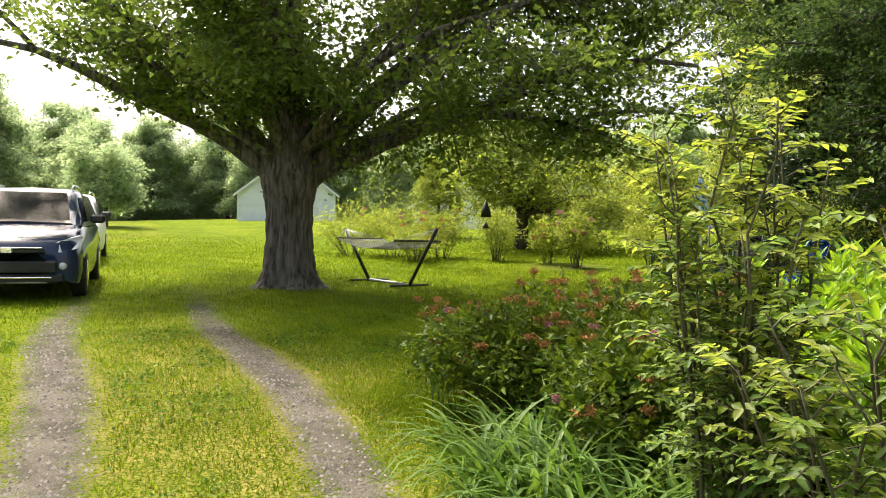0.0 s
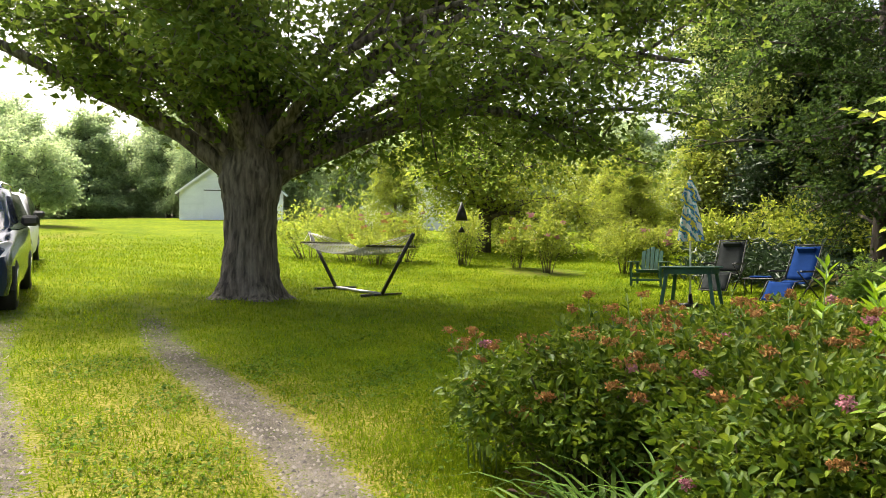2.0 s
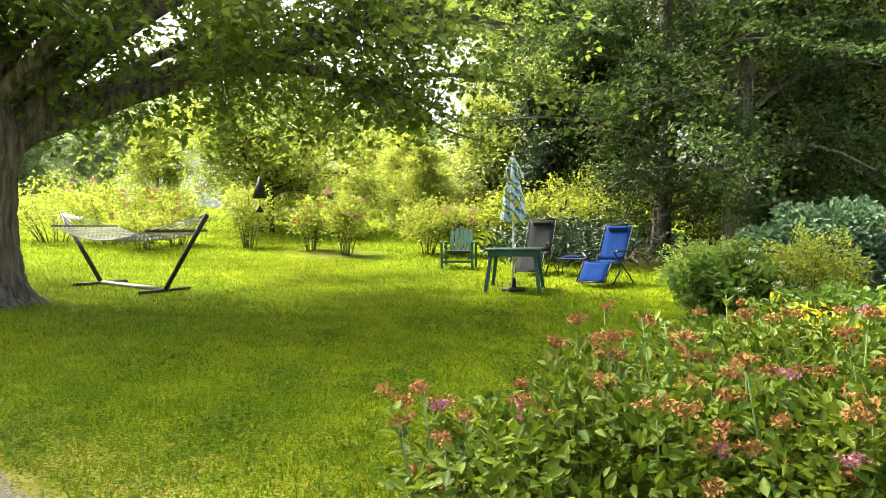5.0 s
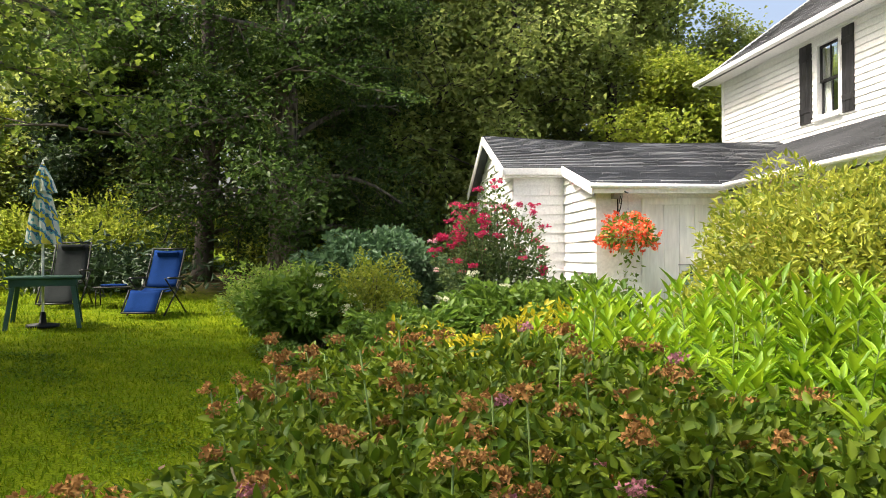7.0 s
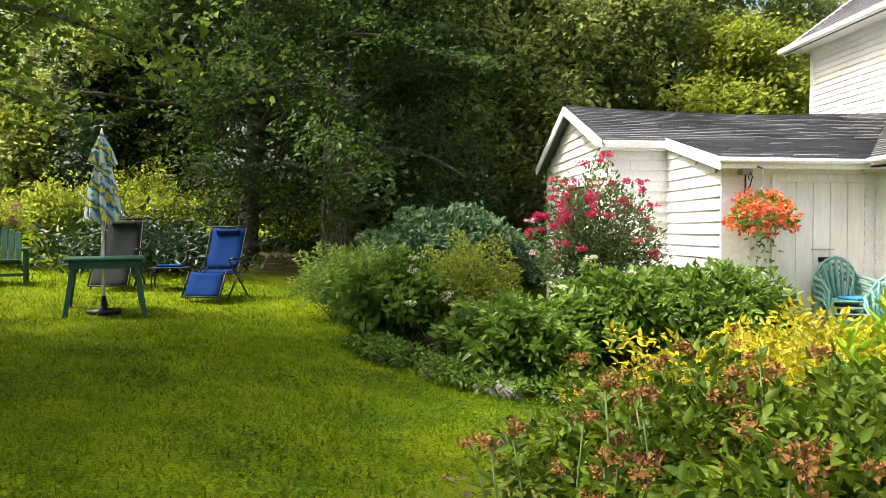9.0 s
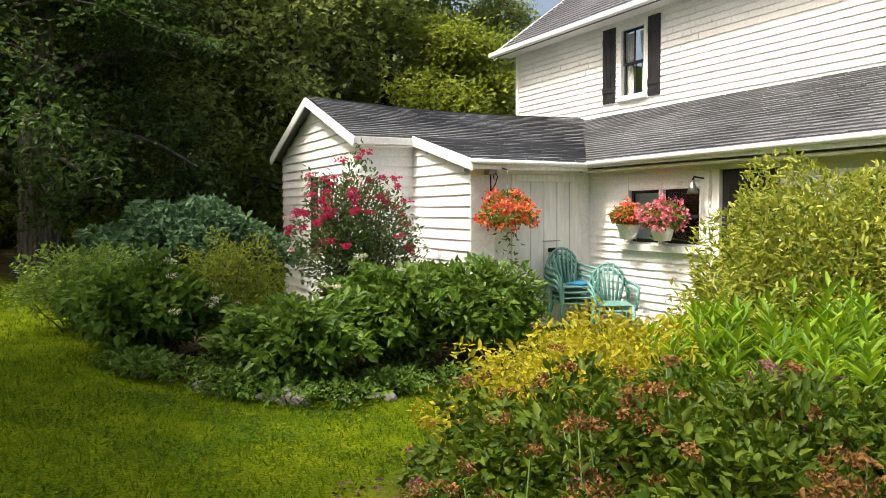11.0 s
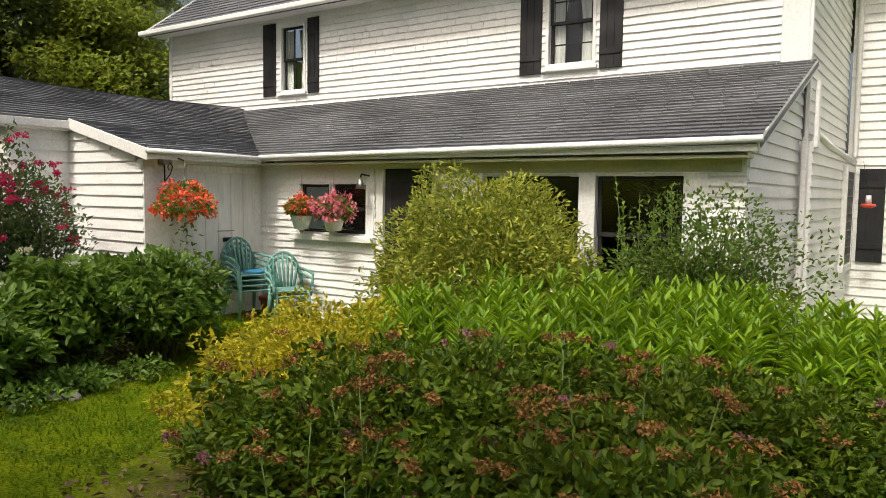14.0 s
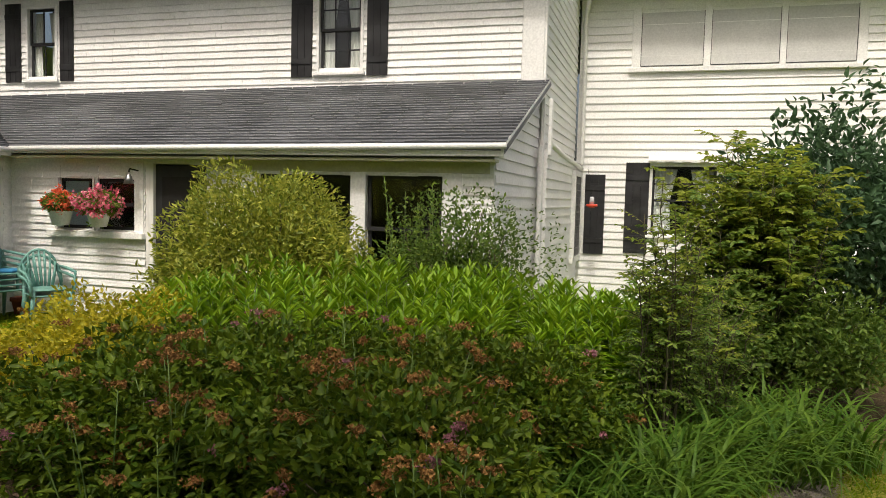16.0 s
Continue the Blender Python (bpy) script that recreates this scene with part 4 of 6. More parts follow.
def branchy(name, at, rx, ry, h, stems, size, material, label, seed, first=0.25, pairs=7, tips=None, category="shrub", ratio=0.52):
    """An open shrub: thin dark stems, level side twigs, leaves in pairs along them. tips: lighter leaf colour that
    paints light on the top.
    """
    r = np.random.default_rng(seed)
    x, y = at
    t = tagged(new(name), label, category)
    t.location = (x, y, gz(x, y) - 0.02)
    wood, leaves, lit_leaves = [], [], []
    for i in range(stems):
        a, q = i * 2.399 + r.uniform(-0.5, 0.5), r.uniform(0.1, 1) ** 0.7
        ht = h * r.uniform(0.68, 1.0) * (1 - 0.22 * q)
        foot = np.array([0.25 * q * rx * math.cos(a), 0.25 * q * ry * math.sin(a), 0])
        head = np.array([rx * q * 0.72 * math.cos(a), ry * q * 0.72 * math.sin(a), ht])
        u = np.linspace(0, 1, 9)[:, None]
        stem = foot + (head - foot) * u ** np.array([1.5, 1.5, 1.0]) + r.normal(0, 0.012 * h, (9, 3)) * u
        wood.append(tube_np(stem, np.linspace(0.011, 0.003, 9), 5))
        m = int(ht / 0.075)
        for k in range(m):
            f = first + (1 - first) * (k + r.uniform(0, 1)) / m
            o = np.array([np.interp(f, u[:, 0], stem[:, c]) for c in range(3)])
            b = k * 2.2 + r.uniform(-0.7, 0.7)
            d = np.array([math.cos(b), math.sin(b), 0.25 + 0.5 * f])
            L = (0.4 * (rx + ry) / 2 * (1.15 - 0.75 * f) + 0.08) * r.uniform(0.6, 1.2)
            tw = bend(o, unit(d), L, 5, -0.3, 0.12, r)
            wood.append(tube_np(tw, np.linspace(0.004, 0.0015, 5), 3))
            g = np.repeat(np.linspace(0.25, 1, pairs), 2)
            p = np.stack([np.interp(g, np.linspace(0, 1, 5), tw[:, c]) for c in range(3)], 1)
            along = unit(tw[-1] - tw[0])
            side = unit(np.cross(along, [0, 0, 1.0]))
            sg = np.tile([1.0, -1.0], pairs)[:, None]
            way = along * 0.55 + side * sg + r.normal(0, 0.25, (2 * pairs, 3)) - [0, 0, 0.12]
            bit = (p, way, r.normal(0, 0.28, (2 * pairs, 3)) + [0, 0, 1], size * r.uniform(0.65, 1.25, 2 * pairs))
            # most upper twigs take the tips colour, light painted into the leaves
            (lit_leaves if tips and f > 0.72 and r.uniform() < 0.75 else leaves).append(bit)
    put("branchwork", mesh_np("stems", *join_np(wood), STEM, True), t)["kind"] = "stuff"
    for nm, bits, mt in (("foliage", leaves, material), ("fresh_growth", lit_leaves, tips)):
        if bits:
            B, D, U, L = (np.concatenate(q) for q in zip(*bits))
            put(nm, mesh_np(nm, *leaf_np(B, D, U, L, L * ratio, 0.2, 0.2, six=True), mt), t)
    return t


def spires(name, at, rx, ry, h, stalks, per, size, material, label, seed, ratio=0.24, flowers=(), category="plant", edge=0.8):
    """A stand of upright leafy stalks, each with whorls of narrow leaves."""
    r = np.random.default_rng(seed)
    x, y = at
    t = tagged(new(name), label, category)
    t.location = (x, y, 0)
    wood, B, D, U, L = [], [], [], [], []
    tops = []
    for i in range(stalks):
        a, q = r.uniform(0, 2 * np.pi), math.sqrt(r.uniform(0, 1))
        px, py = rx * q * math.cos(a), ry * q * math.sin(a)
        z = gz(x + px, y + py)
        ht = h * r.uniform(0.82, 1.08) * (1 - (1 - edge) * q ** 3)
        lean = r.normal(0, 0.07, 2) + np.array([math.cos(a), math.sin(a)]) * 0.08 * q
        u = np.linspace(0, 1, 5)
        pts = np.stack([px + lean[0] * ht * u ** 1.5, py + lean[1] * ht * u ** 1.5, z + ht * u], 1)
        wood.append(tube_np(pts, np.linspace(0.007, 0.003, 5), 4))
        f = np.sort(r.uniform(0.15, 1.0, per) ** 0.8)
        p = np.stack([np.interp(f, u, pts[:, k]) for k in range(3)], 1)
        an = np.arange(per) * 2.4 + r.uniform(0, 6)
        lift = 0.3 + 1.5 * np.clip(f - 0.72, 0, 1) / 0.28
        B.append(p)
        D.append(np.stack([np.cos(an), np.sin(an), lift], 1))
        U.append(np.stack([-np.cos(an) * 0.4, -np.sin(an) * 0.4, np.ones(per)], 1))
        L.append(size * (1.15 - 0.6 * np.clip(f - 0.6, 0, 1)) * r.uniform(0.75, 1.2, per))
        tops.append(pts[-1])
    B, D, U, L = map(np.concatenate, (B, D, U, L))
    put("branchwork", mesh_np("stalks", *join_np(wood), GREENSTEM, True), t)["kind"] = "stuff"
    put("foliage", mesh_np("leaves", *leaf_np(B, D, U, L, L * ratio, 0.2, 0.18, six=True), material), t)
    for share, fs, fm, petals, nm in flowers:
        for p in tops:
            if r.uniform() > share:
                continue
            put(nm, mesh_np(nm, *head_np(p, fs, petals + 26, r), fm), t)
    return t


def strap_clump(name, at, radius, blades, length, width, material, label, seed, category="plant"):
    """A fountain of long arching strap leaves."""
    r = np.random.default_rng(seed)
    x, y = at
    n, k = blades, 7
    t = tagged(new(name), label, category)
    t.location = (x, y, gz(x, y) - 0.01)
    a = r.uniform(0, 2 * np.pi, n)
    q = np.sqrt(r.uniform(0, 1, n)) * radius
    a0 = r.uniform(0, 2 * np.pi, n)
    foot = np.stack([q * np.cos(a0), q * np.sin(a0), 0 * q], 1)
    out = np.stack([np.cos(a), np.sin(a), 0 * a], 1)
    L = length * r.uniform(0.6, 1.15, n)
    tilt = r.uniform(0.15, 0.6, n)
    curl = r.uniform(1.0, 2.3, n)
    pts = [foot]
    for i in range(1, k):
        u = i / (k - 1)
        th = tilt + curl * u * u
        step = out * np.sin(th)[:, None] + np.array([0, 0, 1.0]) * np.cos(th)[:, None]
        pts.append(pts[-1] + step * (L / (k - 1))[:, None])
    pts = np.stack(pts, 1)
    pts[:, :, 2] = np.maximum(pts[:, :, 2], 0.01)
    side = np.stack([-np.sin(a), np.cos(a), 0 * a], 1)
    w = width * np.array([0.7, 1, 1, 0.95, 0.8, 0.5, 0.06])
    wv = r.uniform(0.7, 1.2, n)
    v = np.stack([pts - side[:, None] * (w[None] * wv[:, None])[..., None] / 2, pts - np.array([0, 0, 0.18]) * (w[None] * wv[:, None])[..., None], pts + side[:, None] * (w[None] * wv[:, None])[..., None] / 2], 2)
    v = v.reshape(-1, 3)
    b0 = np.arange(n)[:, None] * (k * 3)
    tri = []
    for i in range(k - 1):
        for j in (0, 1):
            o = i * 3 + j
            tri.append(b0 + [o, o + 1, o + 4])
            tri.append(b0 + [o, o + 4, o + 3])
    tri = np.concatenate(tri)
    put("foliage", mesh_np("leaves", v, tri, material, True), t)
    return t


# the big maple by the drive
TX, TY = -16.7, 6.05
tz = gz(TX, TY) - 0.05
head = [(0.58, (-0.55, -0.85, 0.85), 5.6, .19), (0.6, (-0.2, -0.9, 1.1), 5.4, .17), (0.7, (-0.2, -0.3, 1.6), 7.5, .25), (0.74, (0.1, 0.12, 1.7), 7.5, .24), (0.72, (-0.3, 0.45, 1.4), 7.2, .22), (0.7, (0.4, -0.25, 1.3), 6.6, .15),
        (0.56, (0.25, 0.95, 0.95), 6.4, .2), (0.6, (0.6, 0.8, 0.85), 6.4, .13), (0.62, (-0.4, 0.95, 0.7), 8.6, .15), (0.7, (0.8, 0.2, 0.9), 5.2, .12), (0.66, (-0.95, 0.1, 0.85), 6.6, .14), (0.68, (0.45, -0.85, 0.9), 4.2, .13),
        (0.6, (0.0, 1.0, 0.42), 7.2, .12), (0.64, (-0.15, -1.0, 0.9), 3.8, .1), (0.78, (-0.5, -0.5, 1.0), 5.4, .12), (0.8, (0.2, 0.6, 1.1), 6.4, .12), (0.66, (0.55, -0.5, 0.7), 5.2, .1),
        (0.6, (0.5, 0.85, 0.45), 8.0, .15), (0.7, (0.2, 0.95, 0.6), 8.6, .15), (0.75, (0.55, 0.8, 0.75), 7.2, .14)]
tree("maple_tree", (TX, TY, tz), ([(0, 0, 0), (0, 0, 0.12), (0.01, 0, 0.4), (0, 0.02, 1.0), (0.02, 0.03, 1.55), (0, 0.05, 2.0), (-0.02, 0.05, 2.4), (0.02, 0.0, 2.8), (0.05, 0, 3.2)],
     [0.72, 0.56, 0.46, 0.42, 0.44, 0.54, 0.46, 0.34, 0.2]), head, 70000, 0.125, MAPLE, BARK, "large maple with a thick furrowed trunk and spreading limbs", 11, twigs=6, spread=0.26, droop=-0.13, sub=8, ratio=0.75, floor=2.5, inner=0.4, furrow=True, lift=0.5)

# the beech over the garden chairs
lim = []
rr = np.random.default_rng(5)
for i in range(40):
    f = 0.25 + 0.73 * i / 40
    a = i * 2.399
    lim.append((f, (math.cos(a), math.sin(a), 0.18 + 0.5 * f), (6.3 - 3.8 * max(0, f - 0.35)) * rr.uniform(0.8, 1.1), 0.07 * (1.25 - f) + 0.02))
BX, BY = -12.6, 21.6
tree("beech_tree", (BX, BY, gz(BX, BY) - 0.05), ([(0, 0, 0), (0.02, 0, 0.3), (0.1, 0, 1.5), (0.25, 0.05, 3.0), (0.2, 0.1, 5), (0.15, 0.1, 8), (0.2, 0.1, 11.5), (0.2, 0.1, 14.5)],
     [0.36, 0.27, 0.23, 0.22, 0.2, 0.15, 0.09, 0.03]), lim, 130000, 0.115, BEECH, DARKBARK, "tall shade tree with level leafy boughs", 12, twigs=6, spread=0.15, droop=-0.16, flat=0.75, sub=9, floor=3.5, inner=0.42, level=True)

# old trunk beside it
ST = (-10.2, 19.3)
tree("old_tree", (*ST, gz(*ST) - 0.05), ([(0, 0, 0), (0, 0, 0.15), (0.02, 0, 0.6), (0.03, 0.02, 1.6), (0.05, 0.0, 2.6), (0.1, 0, 5), (0.1, 0.1, 9)],
     [0.62, 0.45, 0.36, 0.33, 0.34, 0.25, 0.1]), [(0.45 + 0.5 * i / 14, (math.cos(i * 2.4), math.sin(i * 2.4), 0.5), 3.2, 0.08) for i in range(14)], 24000, 0.13, BEECH, BARK, "old tree with a gnarled furrowed trunk", 13, sub=6, twigs=5, furrow=True)

# woods behind the shed and lawn: three kinds of tree, repeated
def wood_tree(name, seed, h, leaf_n, size, material, label, wide=3.2, first=0.12, n=26):
    r = np.random.default_rng(seed)
    lim = []
    for i in range(n):
        f = first + (0.97 - first) * i / n
        a = i * 2.399 + r.uniform(-0.4, 0.4)
        lim.append((f, (math.cos(a), math.sin(a), 0.35 + 0.5 * f), wide * (1.15 - 0.75 * abs(f - 0.35) - 0.25 * f) * r.uniform(0.75, 1.2), 0.05))
    return tree(name, (0, 0, 0), ([(0, 0, 0), (0.05, 0, h * 0.3), (-0.05, 0.1, h * 0.6), (0, 0, h)], [0.22, 0.17, 0.11, 0.03]), lim, leaf_n, size, material, DARKBARK, label, seed, twigs=4, spread=0.42, sub=6, droop=-0.18, flat=0.4)


def plant_row(proto, spots, seed, lo=0.85, hi=1.2):
    r = random.Random(seed)
    first = True
    for x, y, k in spots:
        m = pose(x, y, gz(x, y) - 0.1, 0, 0, r.uniform(0, 360))
        ob = proto if first else copy_thing(proto, m)
        first = False
        ob.matrix_basis = m @ Matrix.Scale(k * r.uniform(lo, hi), 4)


wa = tagged(wood_tree("broadleaf_tree", 21, 13, 30000, 0.17, WOODS, "tall green broadleaf tree at the wood's edge", 3.6), group="woods behind the house")
wb = tagged(wood_tree("broadleaf_tree", 22, 15, 30000, 0.18, WOODS, "tall dark green tree at the wood's edge", 3.4), group="woods behind the house")
wc = tagged(wood_tree("broadleaf_tree", 23, 9, 24000, 0.19, LIME, "light yellow-green young tree at the wood's edge", 3.0, 0.05), group="young trees beyond the lawn")
wd = tagged(wood_tree("broadleaf_tree", 24, 11, 30000, 0.27, HAZEWOODS, "grey-green far woods tree, leaf colour paled for haze", 4.2, 0.03), group="far woods")
we = tagged(wood_tree("spruce_tree", 25, 12, 26000, 0.3, SPRUCE, "dark spruce with drooping lower boughs", 2.6, 0.03, 40), group="spruces in the woods")
plant_row(wa, [(-7.5, 24.5, 1), (-4, 23.5, 1.05), (-0.5, 25, 1.1), (-10, 31, 1.2), (3, 24, 0.8), (6.5, 30, 0.65), (11, 24, 0.6), (-18, 28, 1.0)], 1)
plant_row(wb, [(-6.5, 28.5, 1.1), (2, 28.5, 0.95), (-12.5, 33, 1.25), (-5.5, 34, 1.35), (8, 27, 0.55), (-20, 33, 1.1), (1, 35, 1.1), (-24, 37, 1.1)], 2)
plant_row(wc, [(-20.5, 22, 0.32), (-23, 25, 0.42), (-26, 28.5, 0.5), (-21, 27.5, 0.5), (-29, 30.5, 0.5), (-31, 36, 0.55), (0.2, 21.6, 0.75), (-29.5, 24.5, 0.4), (-33.5, 21.5, 0.4)], 3)
plant_row(we, [(-9.0, 25.5, 0.4), (-10.6, 25.4, 0.42), (-17.2, 26.8, 0.7), (-18.4, 30, 0.9)], 4)
far = []
fr = random.Random(9)
for i in range(46):
    a = math.radians(34 + 62 * i / 45 + fr.uniform(-0.8, 0.8))
    d = fr.uniform(72, 92)
    far.append((-5 - d * math.sin(a), 1 + d * math.cos(a), fr.uniform(0.65, 1.05)))
for i in range(16):
    a = math.radians(96 + 60 * i / 15)
    d = fr.uniform(45, 60)
    far.append((-5 - d * math.sin(a), 1 + d * math.cos(a), fr.uniform(0.55, 0.8)))
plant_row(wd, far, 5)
# this tree takes the haze-paled leaf colour as well
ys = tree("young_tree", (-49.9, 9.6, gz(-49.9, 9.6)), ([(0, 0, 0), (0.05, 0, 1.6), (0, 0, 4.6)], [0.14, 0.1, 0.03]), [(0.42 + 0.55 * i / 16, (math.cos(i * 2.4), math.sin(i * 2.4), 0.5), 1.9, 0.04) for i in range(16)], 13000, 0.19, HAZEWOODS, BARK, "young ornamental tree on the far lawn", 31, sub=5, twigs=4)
cr = tree("apple_tree", (-25.2, 19.4, gz(-25.2, 19.4)), ([(0, 0, 0), (0.05, 0.02, 0.7), (0.1, 0, 1.3), (0.2, 0.1, 2.0)], [0.3, 0.24, 0.24, 0.15]), [(0.55 + 0.4 * i / 12, (math.cos(i * 2.4), math.sin(i * 2.4), 0.6 + 0.3 * (i % 3)), 3.6, 0.1) for i in range(12)], 20000, 0.16, LIME, DARKBARK, "low crooked fruit tree with dark twisting limbs", 32, sub=7, twigs=5, spread=0.3)

for i, (x, y, w, h) in enumerate(((-15.2, 23.6, 1.3, 1.7), (-13.6, 25.0, 1.4, 1.9), (-11.2, 24.6, 1.2, 1.5), (-8.9, 23.4, 1.1, 1.4), (-17.0, 21.5, 1.2, 1.6), (-12.2, 26.2, 1.3, 2.1), (-16.2, 24.6, 1.3, 2.2))):
    tagged(shrub("understory_shrub", (x, y), w, w, h, 3600, 0.13, LIME, "light green young growth under the trees", 130 + i, stems=14, shell=0.7, lumps=0.35), group="understory")

# rhododendron and azalea hedge beyond the hammock
spots = [(-26.0, 12.6, 1.5, 1.7), (-24.7, 13.3, 1.3, 1.8), (-23.5, 14.4, 0.9, 1.5), (-21.6, 15.2, 0.75, 1.6), (-19.9, 15.7, 0.5, 1.3), (-18.6, 15.55, 0.5, 1.6), (-17.2, 17.0, 0.7, 1.4), (-16.6, 17.6, 0.6, 1.3), (-22.8, 12.9, 1.0, 1.0)]
for i, (x, y, w, h) in enumerate(spots):
    fl = ((9, 0.16, PINK if i % 2 else FADED, 18, "flower_head"),) if i % 3 else ()
    tagged(shrub("azalea", (x, y), w, w, h, int(1500 + 1100 * w), 0.1, LIME, "yellow-green azalea bush with a few fading pink flowers", 40 + i, stems=12, flowers=fl, ratio=0.4, shell=0.7, lumps=0.35), group="azalea hedge")

# island bed by the drive
for i, (x, y, rx, ry, h, n, heads) in enumerate(((-8.05, 4.05, 0.65, 0.75, 0.92, 5000, 40), (-7.4, 5.1, 1.15, 0.95, 1.08, 9500, 75), (-7.85, 5.75, 0.7, 0.8, 1.0, 5200, 45), (-6.95, 4.25, 0.95, 0.7, 1.05, 6500, 45), (-6.95, 5.75, 0.8, 0.7, 1.05, 5500, 40), (-6.55, 3.75, 0.6, 0.6, 1.0, 4200, 28))):
    tagged(shrub("spirea_bush", (x, y), rx, ry, h, int(n * 2.0), 0.056, SPIREA, "spirea bush with faded brown and pink flower heads", 61 + i, stems=44, ratio=0.5, shell=0.42, lumps=0.2, low=0.05,
                 flowers=((int(heads * 0.85), 0.088, FADED, 26, "flower_head"), (heads // 8, 0.08, PINK, 24, "flower_head"))), group="spireas in the island bed")
spires("spirea_spray", (-8.45, 3.75), 0.25, 0.2, 0.85, 9, 14, 0.07, SPIREA, "thin spirea shoots with brown flower heads at the bed's edge", 69, 0.46, ((0.8, 0.08, FADED, 24, "flower_head"),), "shrub", 0.8)
spires("spirea_spray", (-8.42, 5.25), 0.25, 0.35, 0.9, 10, 14, 0.07, SPIREA, "thin spirea shoots with brown flower heads at the bed's edge", 68, 0.46, ((0.8, 0.08, FADED, 24, "flower_head"),), "shrub", 0.8)
spires("spirea_spray", (-7.55, 4.75), 0.9, 1.0, 1.16, 30, 20, 0.06, SPIREA, "spirea shoots with brown flower heads above the bush", 70, 0.5, ((0.6, 0.09, FADED, 24, "flower_head"),), "shrub", 0.85)
spires("loosestrife", (-5.75, 5.6), 1.25, 1.5, 1.36, 250, 46, 0.14, LOOSE, "dense stand of bright green leafy loosestrife stalks", 74, 0.24)
spires("loosestrife", (-4.9, 4.4), 0.9, 1.0, 1.3, 120, 46, 0.14, LOOSE, "dense stand of bright green leafy loosestrife stalks", 75, 0.24)
spires("loosestrife", (-4.7, 3.55), 0.75, 0.75, 1.22, 80, 46, 0.14, LOOSE, "dense stand of bright green leafy loosestrife stalks", 77, 0.24)
spires("tall_weed", (-7.12, 4.85), 0.03, 0.03, 1.72, 1, 40, 0.135, LOOSE, "single tall leafy stalk standing above the spirea", 76, 0.26)
for i, (x, y, rx, h, n) in enumerate(((-6.9, 6.65, 1.1, 1.1, 13000), (-6.15, 7.3, 0.95, 1.12, 9000), (-7.3, 6.9, 0.6, 0.75, 4000))):
    tagged(shrub("golden_spirea", (x, y), rx, rx * 0.9, h, n, 0.055, GOLD, "golden spirea mound with bright yellow leaves", 86 + i, stems=30, flowers=((14, 0.09, FADED, 22, "flower_head"),) if i != 1 else (), shell=0.55), group="golden spireas")
for i, (x, y, k) in enumerate(((-6.95, 3.0, 1.0), (-6.4, 2.8, 1.0), (-6.35, 3.35, 0.9), (-5.8, 2.45, 1.0), (-7.1, 3.45, 0.85), (-5.4, 1.95, 0.95), (-6.0, 2.95, 0.9), (-4.9, 1.5, 0.9), (-4.75, 2.3, 0.85), (-4.2, 1.9, 0.9), (-5.2, 2.4, 0.9))):
    tagged(strap_clump("daylily", (x, y), 0.3, 150, 0.85 * k, 0.026, DAYLILY, "clump of arching green daylily leaves", 100 + i), group="daylilies at the bed's front")
# LIME tips put the backlit yellow-green of the upper leaves into their colour
branchy("wild_shrub", (-5.66, 2.9), 0.62, 0.58, 2.4, 18, 0.043, SHRUB, "open green shrub with thin dark stems and yellow-green tips", 80, 0.3, 6, LIME)
branchy("wild_shrub", (-4.98, 2.62), 0.75, 0.65, 1.95, 18, 0.044, SHRUB, "leafy shrub arching over the daylilies", 85, 0.28, 6, LIME)
branchy("wild_shrub", (-2.95, 2.05), 1.35, 1.3, 2.95, 56, 0.075, SHRUB, "tall tangled green shrub by the house", 81, 0.12, 8, LIME)
shrub("wild_shrub", (-3.5, 2.55), 0.8, 0.75, 1.35, 6500, 0.07, TANGLE, "dense low green shrub growth at the bed's back", 89, stems=22, shell=0.6, lumps=0.3, ratio=0.45, low=0.03)
shrub("wild_shrub", (-3.2, 1.3), 0.75, 0.7, 1.2, 5500, 0.07, TANGLE, "dense low green shrub growth by the house", 92, stems=20, shell=0.6, lumps=0.3, ratio=0.45, low=0.03)
shrub("dark_shrub", (-1.4, 0.9), 1.3, 1.3, 3.1, 13000, 0.12, DARKLEAF, "tall dark green shrub by the house", 82, stems=18, shell=0.6, lumps=0.3, low=0.02)
shrub("variegated_shrub", (-4.75, 6.75), 1.05, 1.1, 2.25, 30000, 0.066, VARIEG, "large variegated yellow-green weigela bush", 83, stems=20, shell=0.55, lumps=0.14, ratio=0.36)
shrub("upright_shrub", (-3.8, 5.0), 0.6, 0.95, 2.05, 16000, 0.05, TANGLE, "upright thin-stemmed shrub before the porch windows", 84, stems=46, shell=0.85, lumps=0.3, ratio=0.5, low=0.1)
spires("upright_shrub", (-3.9, 5.3), 0.4, 0.8, 2.15, 22, 46, 0.055, SHRUB, "tall thin leafy shoots before the porch windows", 78, 0.55, (), "shrub", 0.72)
# bed round the shed
shrub("hydrangea", (-7.6, 10.9), 0.8, 0.75, 0.95, 5400, 0.115, HYDR, "leafy green hydrangea bush at the bed's edge", 90, ratio=0.55, shell=0.6)
shrub("hydrangea", (-6.3, 11.35), 0.95, 0.8, 1.25, 7000, 0.12, HYDR, "leafy green hydrangea bush with cream flower heads", 91, ratio=0.55, shell=0.6, flowers=((14, 0.12, CREAMFL, 20, "flower_head"),))
shrub("hydrangea", (-5.4, 10.95), 0.75, 0.7, 1.25, 5800, 0.115, HYDR, "leafy green hydrangea bush beside the shed door", 92, ratio=0.5, shell=0.6)
